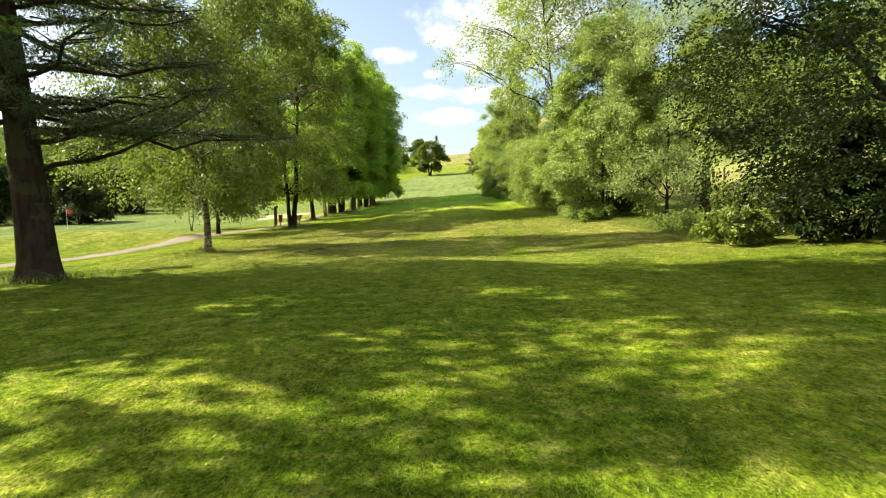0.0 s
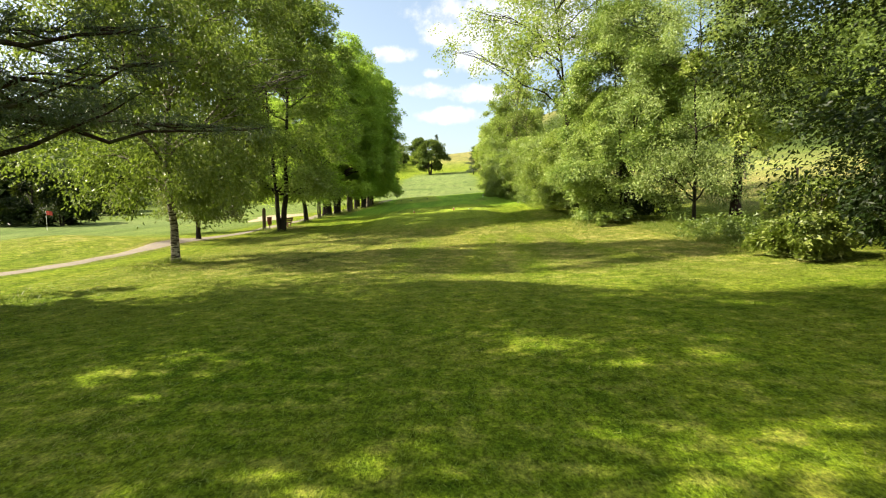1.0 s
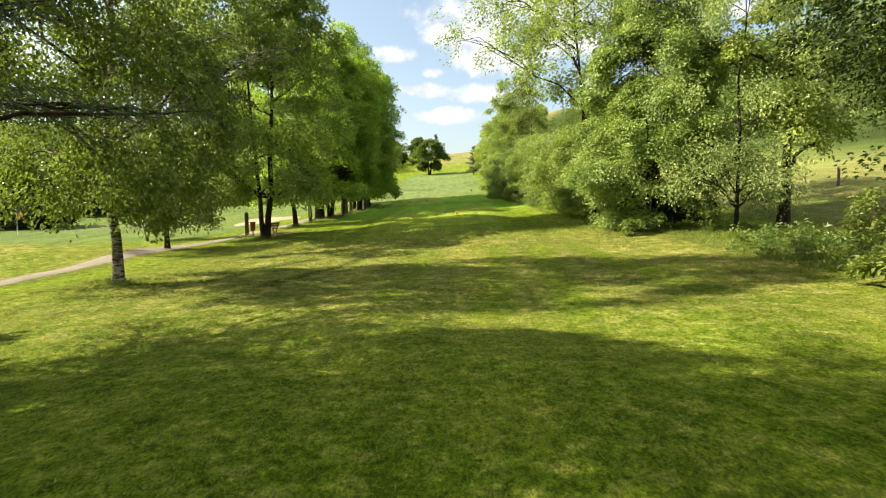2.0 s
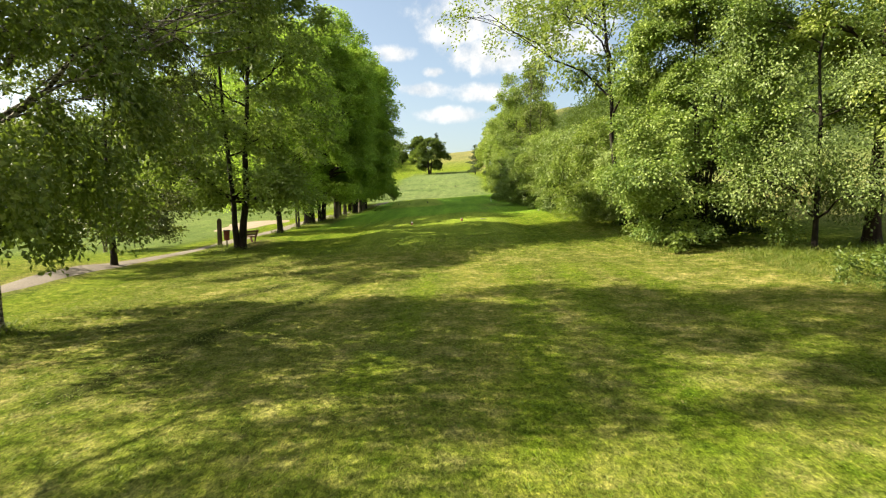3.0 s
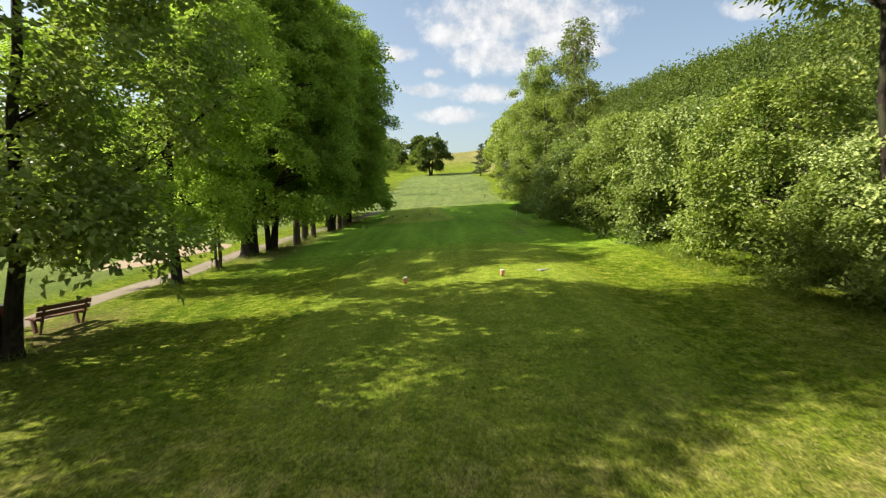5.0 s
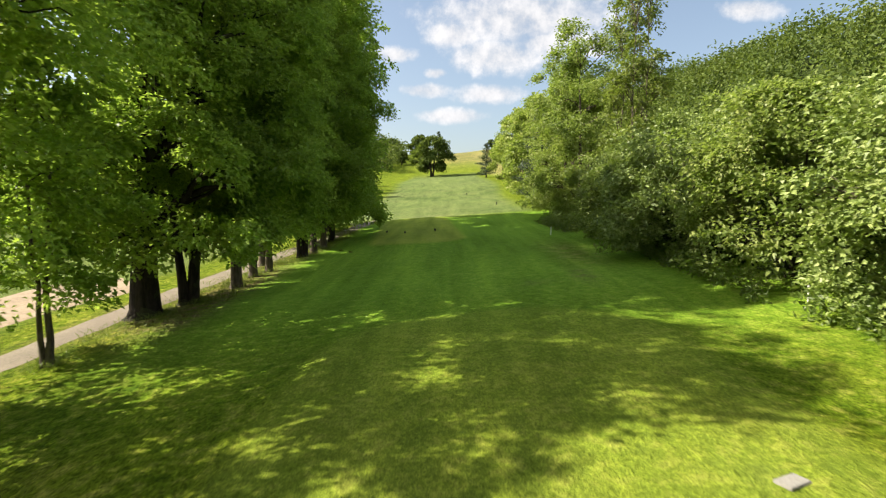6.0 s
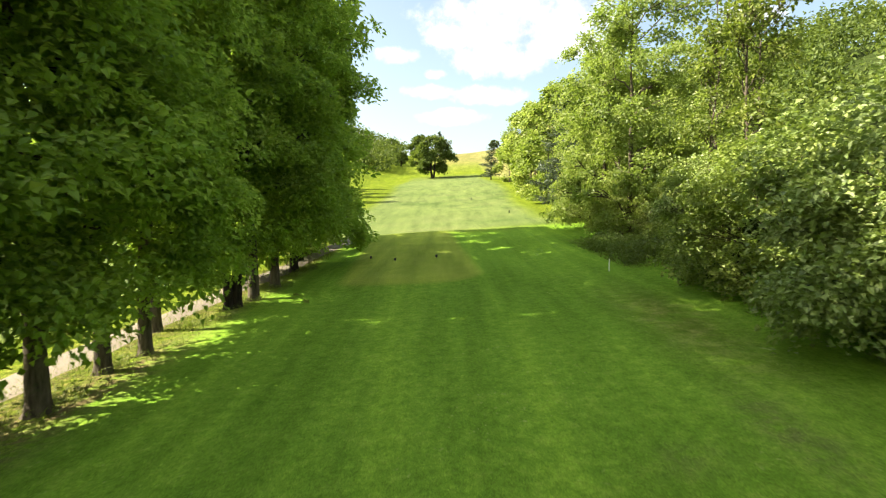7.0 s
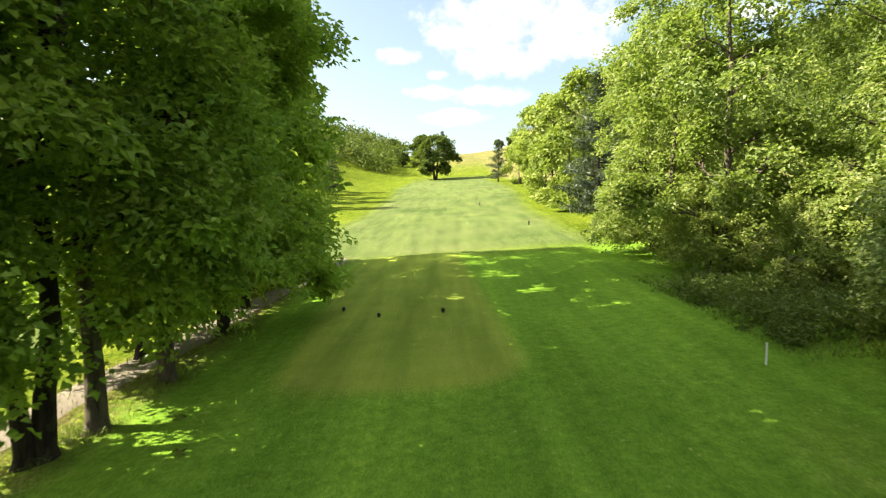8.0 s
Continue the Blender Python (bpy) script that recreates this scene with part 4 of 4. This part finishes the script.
wr = np.random.default_rng(5)
hill = [(x, y) for x, y in zip(wr.uniform(44, 128, 900), wr.uniform(30, 330, 900)) if x > 46 - 6 * math.sin(y / 19)]
make_woods("far_woods", "leafy woods covering the hillside", 81, hill, 4.2, 9.5, 22, 0.9)
west = [(x, y) for x, y in zip(wr.uniform(-150, -62, 420), wr.uniform(10, 330, 420))]
make_woods("far_woods", "dark belt of far trees beyond the green", 82, west, 4.5, 11.0, 13, 1.5)
end = [(x, y) for x, y in zip(wr.uniform(-150, -34, 170), wr.uniform(330, 470, 170))]
make_woods("far_woods", "wooded skyline at the end of the valley", 83, end, 6.0, 11.0, 22, 1.5)

# ---- bench, post and bin ----


def make_bench(x, y, turn):
    b = thing("park_bench", x, y, "brown wooden park bench with a leaning plank backrest beside the path", "bench", turn=turn)
    for k in range(3):
        part("seat_plank", bm_mesh("seat_plank", block(1.75, 0.125, 0.045, pose(0, 0.02 + 0.14 * k - 0.14, 0.45)), BENCH_WOOD), b)
    for k in range(2):
        part("back_plank", bm_mesh("back_plank", block(1.75, 0.045, 0.15, pose(0, 0.28 + 0.055 * k, 0.60 + 0.175 * k, -16, 0, 0)), BENCH_WOOD), b)
    for sx in (-0.68, 0.68):
        part("leg", bm_mesh("leg", block(0.09, 0.13, 0.46, pose(sx, -0.08, 0.21, 14, 0, 0)), BENCH_WOOD), b)
        part("back_post", bm_mesh("back_post", block(0.07, 0.07, 0.95, pose(sx, 0.27, 0.44, -16, 0, 0)), BENCH_WOOD), b)
        part("seat_bearer", bm_mesh("seat_bearer", block(0.07, 0.46, 0.07, pose(sx, 0.06, 0.40)), BENCH_WOOD), b)
    return b


make_bench(-13.7, 48.5, 254)


def make_post(x, y):
    p = thing("wooden_post", x, y, "dark square wooden post with a rounded top beside the path", "post")
    bm = block(0.24, 0.20, 1.75, pose(0, 0, 0.86), 0.03)
    bmesh.ops.create_uvsphere(bm, u_segments=12, v_segments=6, radius=0.5, matrix=pose(0, 0, 1.70) @ Matrix.Diagonal((0.235, 0.195, 0.26, 1)))
    part("shaft", bm_mesh("shaft", bm, POST_WOOD), p)


def make_bin(x, y):
    b = thing("litter_bin", x, y, "small red slatted litter bin hung on a post", "litter bin", lift=0.0)
    bm = bmesh.new()
    bmesh.ops.create_cone(bm, cap_ends=True, segments=16, radius1=0.15, radius2=0.19, depth=0.62, matrix=pose(0, 0, 0.72))
    part("body", bm_mesh("body", bm, BIN_PAINT), b)
    bm = bmesh.new()
    bmesh.ops.create_cone(bm, cap_ends=True, segments=16, radius1=0.205, radius2=0.205, depth=0.05, matrix=pose(0, 0, 1.03))
    part("rim", bm_mesh("rim", bm, BLACK_PAINT), b)
    part("stand", bm_mesh("stand", block(0.07, 0.07, 0.46, pose(0, 0, 0.21)), POST_WOOD), b)


make_post(-14.9, 47.3)
make_bin(-14.52, 47.45)

# ---- tee markers, plate, stakes, flag ----


def make_marker(x, y, mat, label, group, turn=0.0):
    m = thing("tee_marker", x, y, label, "tee marker", group, turn=turn)
    bm = block(0.13, 0.13, 0.16, pose(0, 0, 0.13), 0.02)
    part("head", bm_mesh("head", bm, mat), m)
    if mat is not BLACK_PAINT:
        part("cap", bm_mesh("cap", block(0.135, 0.135, 0.05, pose(0, 0, 0.225), 0.015), WHITE_PAINT), m, "white cap")
    part("spike", bm_mesh("spike", block(0.035, 0.035, 0.12, pose(0, 0, 0.03), 0.008), POST_WOOD), m)


make_marker(-3.0, 50.8, PINK_PAINT, "small red and white tee marker on the mown tee", "tee markers on the first tee")
make_marker(0.45, 50.9, PINK_PAINT, "small red and white tee marker on the mown tee", "tee markers on the first tee", 12)
for x, y in ((-3.1, 90.6), (-5.7, 90.8), (-7.4, 92.2)):
    make_marker(x, y, BLACK_PAINT, "small dark tee marker on the second tee", "tee markers on the second tee", 20)
for x, y in ((5.6, 124.8), (2.6, 160.0)):
    m = thing("distance_post", x, y, "short dark marker post at the edge of the fairway", "marker post", "marker posts on the fairway")
    part("shaft", bm_mesh("shaft", block(0.12, 0.12, 0.46, pose(0, 0, 0.21), 0.02), BLACK_PAINT), m)

plate = thing("stone_plate", 2.0, 51.5, "flat pale stone plate set in the grass", "plate", turn=25)
part("slab", bm_mesh("slab", block(0.40, 0.24, 0.05, pose(0, 0, 0.01), 0.010), STONE), plate)


def make_stake(x, y):
    s = thing("boundary_stake", x, y, "thin white boundary stake at the edge of the rough", "stake", "white boundary stakes")
    bm = block(0.045, 0.045, 0.62, pose(0, 0, 0.28), 0.007)
    part("shaft", bm_mesh("shaft", bm, WHITE_PAINT), s)


make_stake(8.0, 60.0)
make_stake(5.4, 83.3)


def make_flag(x, y):
    f = thing("golf_flag", x, y, "golf flag with red cloth on a thin pole on the green", "flag")
    bm = bmesh.new()
    bmesh.ops.create_cone(bm, cap_ends=True, segments=8, radius1=0.02, radius2=0.014, depth=2.2, matrix=pose(0, 0, 1.1))
    part("pole", bm_mesh("pole", bm, WHITE_PAINT), f)
    xs, zs = np.linspace(0, 0.62, 10), np.linspace(1.72, 2.16, 6)
    v = [(px, 0.07 * math.sin(px * 9 + pz) * px / 0.4, pz - 0.25 * px * px) for pz in zs for px in xs]
    v2 = [(a, b + 0.008, c) for a, b, c in v]
    q = grid_quads(10, 6)
    vv, qq = joined([(np.array(v), q), (np.array(v2), q[:, ::-1])])
    part("cloth", quad_mesh("cloth", vv, qq, RED_PAINT), f, "red cloth")


make_flag(-44.3, 63.0)

post = thing("fence_post", 27.0, 46.0, "weathered wooden fence post in the meadow", "fence post", "meadow fence posts")
part("shaft", bm_mesh("shaft", block(0.14, 0.14, 1.3, pose(0, 0, 0.6), 0.02), POST_WOOD), post)
for x, y in ((26.5, 38.0), (27.5, 54.0), (26.0, 30.0)):
    copy_thing(post, pose(x, y, gz(x, y)))

# ---- grass and weeds ----


def blades(rng, xy, tall, wide, lean_k, plain=False):
    """Single blades of grass, each a bent narrow kite."""
    n = len(xy)
    z = height(xy[:, 0], xy[:, 1])
    p = np.column_stack([xy, z - 0.01])
    a = rng.random(n) * 6.28
    s = np.column_stack([np.cos(a), np.sin(a), np.zeros(n)])
    h = (tall * rng.uniform(0.5, 1.2, n))[:, None]
    w = (wide * rng.uniform(0.6, 1.2, n))[:, None]
    d = np.column_stack([rng.normal(0, lean_k, (n, 2)), np.ones(n)])
    mid = p + d * h * 0.5
    tip = p + d * h + np.column_stack([rng.normal(0, lean_k, (n, 2)) * h, -0.2 * h])
    if plain:
        return np.stack([p + s * w * 0.5, tip, p - s * w * 0.5], 1).reshape(-1, 3), np.arange(n * 3).reshape(-1, 3)
    v = np.stack([p, mid + s * w * 0.5, tip, mid - s * w * 0.5], 1).reshape(-1, 3)
    return v, np.arange(n * 4).reshape(-1, 4)


def scatter(rng, n, x0, x1, y0, y1):
    return np.column_stack([rng.uniform(x0, x1, n), rng.uniform(y0, y1, n)])


gr = np.random.default_rng(9)


def worn_at(x, y):
    """How strawy the mown grass is."""
    w = smooth(18, 27, y) * smooth(44, 38, y) * 0.75 + 0.35 * np.sin(x * 0.8 + 2 * np.sin(y * 0.5)) * np.sin(y * 0.9 + x * 0.3)
    return np.clip(w, 0, 1)


nt = 58000
ty = 3.0 + 41 * gr.random(nt) ** 1.35
tx = gr.uniform(-1, 1, nt) * np.minimum(3.0 + 0.85 * ty, 13)
keep = (np.abs(tx - path_x(ty)) > 1.2) & (tx < 12)
tx, ty = tx[keep], ty[keep]
dry_one = gr.random(len(tx)) < worn_at(tx, ty)
for name, pick, mat, label in (("lawn_grass", ~dry_one, GRASS_BLADE, "short mown green grass in small tufts"), ("dry_grass", dry_one, GRASS_DRY, "mown straw-coloured grass in small tufts")):
    root = np.repeat(np.column_stack([tx[pick], ty[pick]]), 5, axis=0) + gr.normal(0, 0.035, (5 * int(pick.sum()), 2))
    v, q = blades(gr, root, 0.036 + 0.0008 * root[:, 1], 0.014 + 0.0005 * root[:, 1], 0.75, True)
    tagged(new(name, quad_mesh(name, v, q, mat, False)), label, "grass", kind="stuff")


def tuft_ring(rng, x, y, r, n):
    a, k = rng.random(n) * 6.28, r * np.abs(rng.normal(0, 0.55, n)) + 0.1
    return np.column_stack([x + k * np.cos(a), y + k * np.sin(a)])


spots = [(-11.5, 16.0, 1.5, 900), (-11.6, 26.6, 0.8, 500), (-13.3, 45.6, 1.1, 900), (-14.9, 47.3, 0.5, 200), (-13.8, 56.1, 0.6, 350), (-13.3, 59.4, 0.6, 300), (15.0, 32.3, 1.0, 600)]
for y in (65, 67, 70.3, 72.8, 77.9, 82, 85.3, 91):
    spots.append((-12.3 + 0.6 * (y > 78) - 0.8 * (y < 66), y, 0.9, 380))
tall_xy = [tuft_ring(gr, *s) for s in spots]
tall_xy.append(scatter(gr, 14000, 10.5, 16.5, 22.5, 36.0))
edge = scatter(gr, 9000, 6.6, 9.5, 36, 84)
tall_xy.append(edge[edge[:, 0] > 7.6 + 0.6 * np.sin(edge[:, 1] / 3.0)])
tall_xy.append(scatter(gr, 9000, 6.2, 14, 83, 96))
strip = scatter(gr, 4500, -14.5, -11, 60, 100)
tall_xy.append(strip)
tall_xy = np.concatenate(tall_xy)
v, q = blades(gr, tall_xy, np.full(len(tall_xy), 0.26) * gr.uniform(0.5, 1.5, len(tall_xy)), np.full(len(tall_xy), 0.022), 0.4)
tagged(new("long_grass", quad_mesh("long_grass", v, q, GRASS_TALL, False)), "long unmown grass round trunks and bushes", "grass", kind="stuff")

weed_xy = np.concatenate([scatter(gr, 420, 6.4, 14.0, 84, 92.5), scatter(gr, 90, 6.9, 8.6, 56, 80), scatter(gr, 60, 10.5, 14, 22.5, 30)])
cen = np.column_stack([weed_xy, height(weed_xy[:, 0], weed_xy[:, 1]) + gr.uniform(0.15, 0.75, len(weed_xy))])
v, q = leaves(gr, cen, gr.uniform(0.25, 0.5, len(cen)), 46, 0.17, 0.08, 1.1, 0.2, 0.7)
tagged(new("weeds", quad_mesh("weeds", v, q, WEED_LEAF, False)), "waist-high nettles and weeds in the rough", "weeds", kind="stuff")
low_xy = np.array([(-8.6, 80.5), (-9.6, 82.5), (-14.2, 46.6), (-14.6, 45.0)])
cen = np.column_stack([low_xy, height(low_xy[:, 0], low_xy[:, 1]) + 0.07])
v, q = leaves(gr, cen, np.array([0.12, 0.15, 0.5, 0.4]), 30, 0.09, 0.06, 0.5, -0.3, 0.7)
tagged(new("broad_weeds", quad_mesh("broad_weeds", v, q, GRASS_TALL, False)), "low broad-leaved weeds in the mown grass", "weeds", kind="stuff")
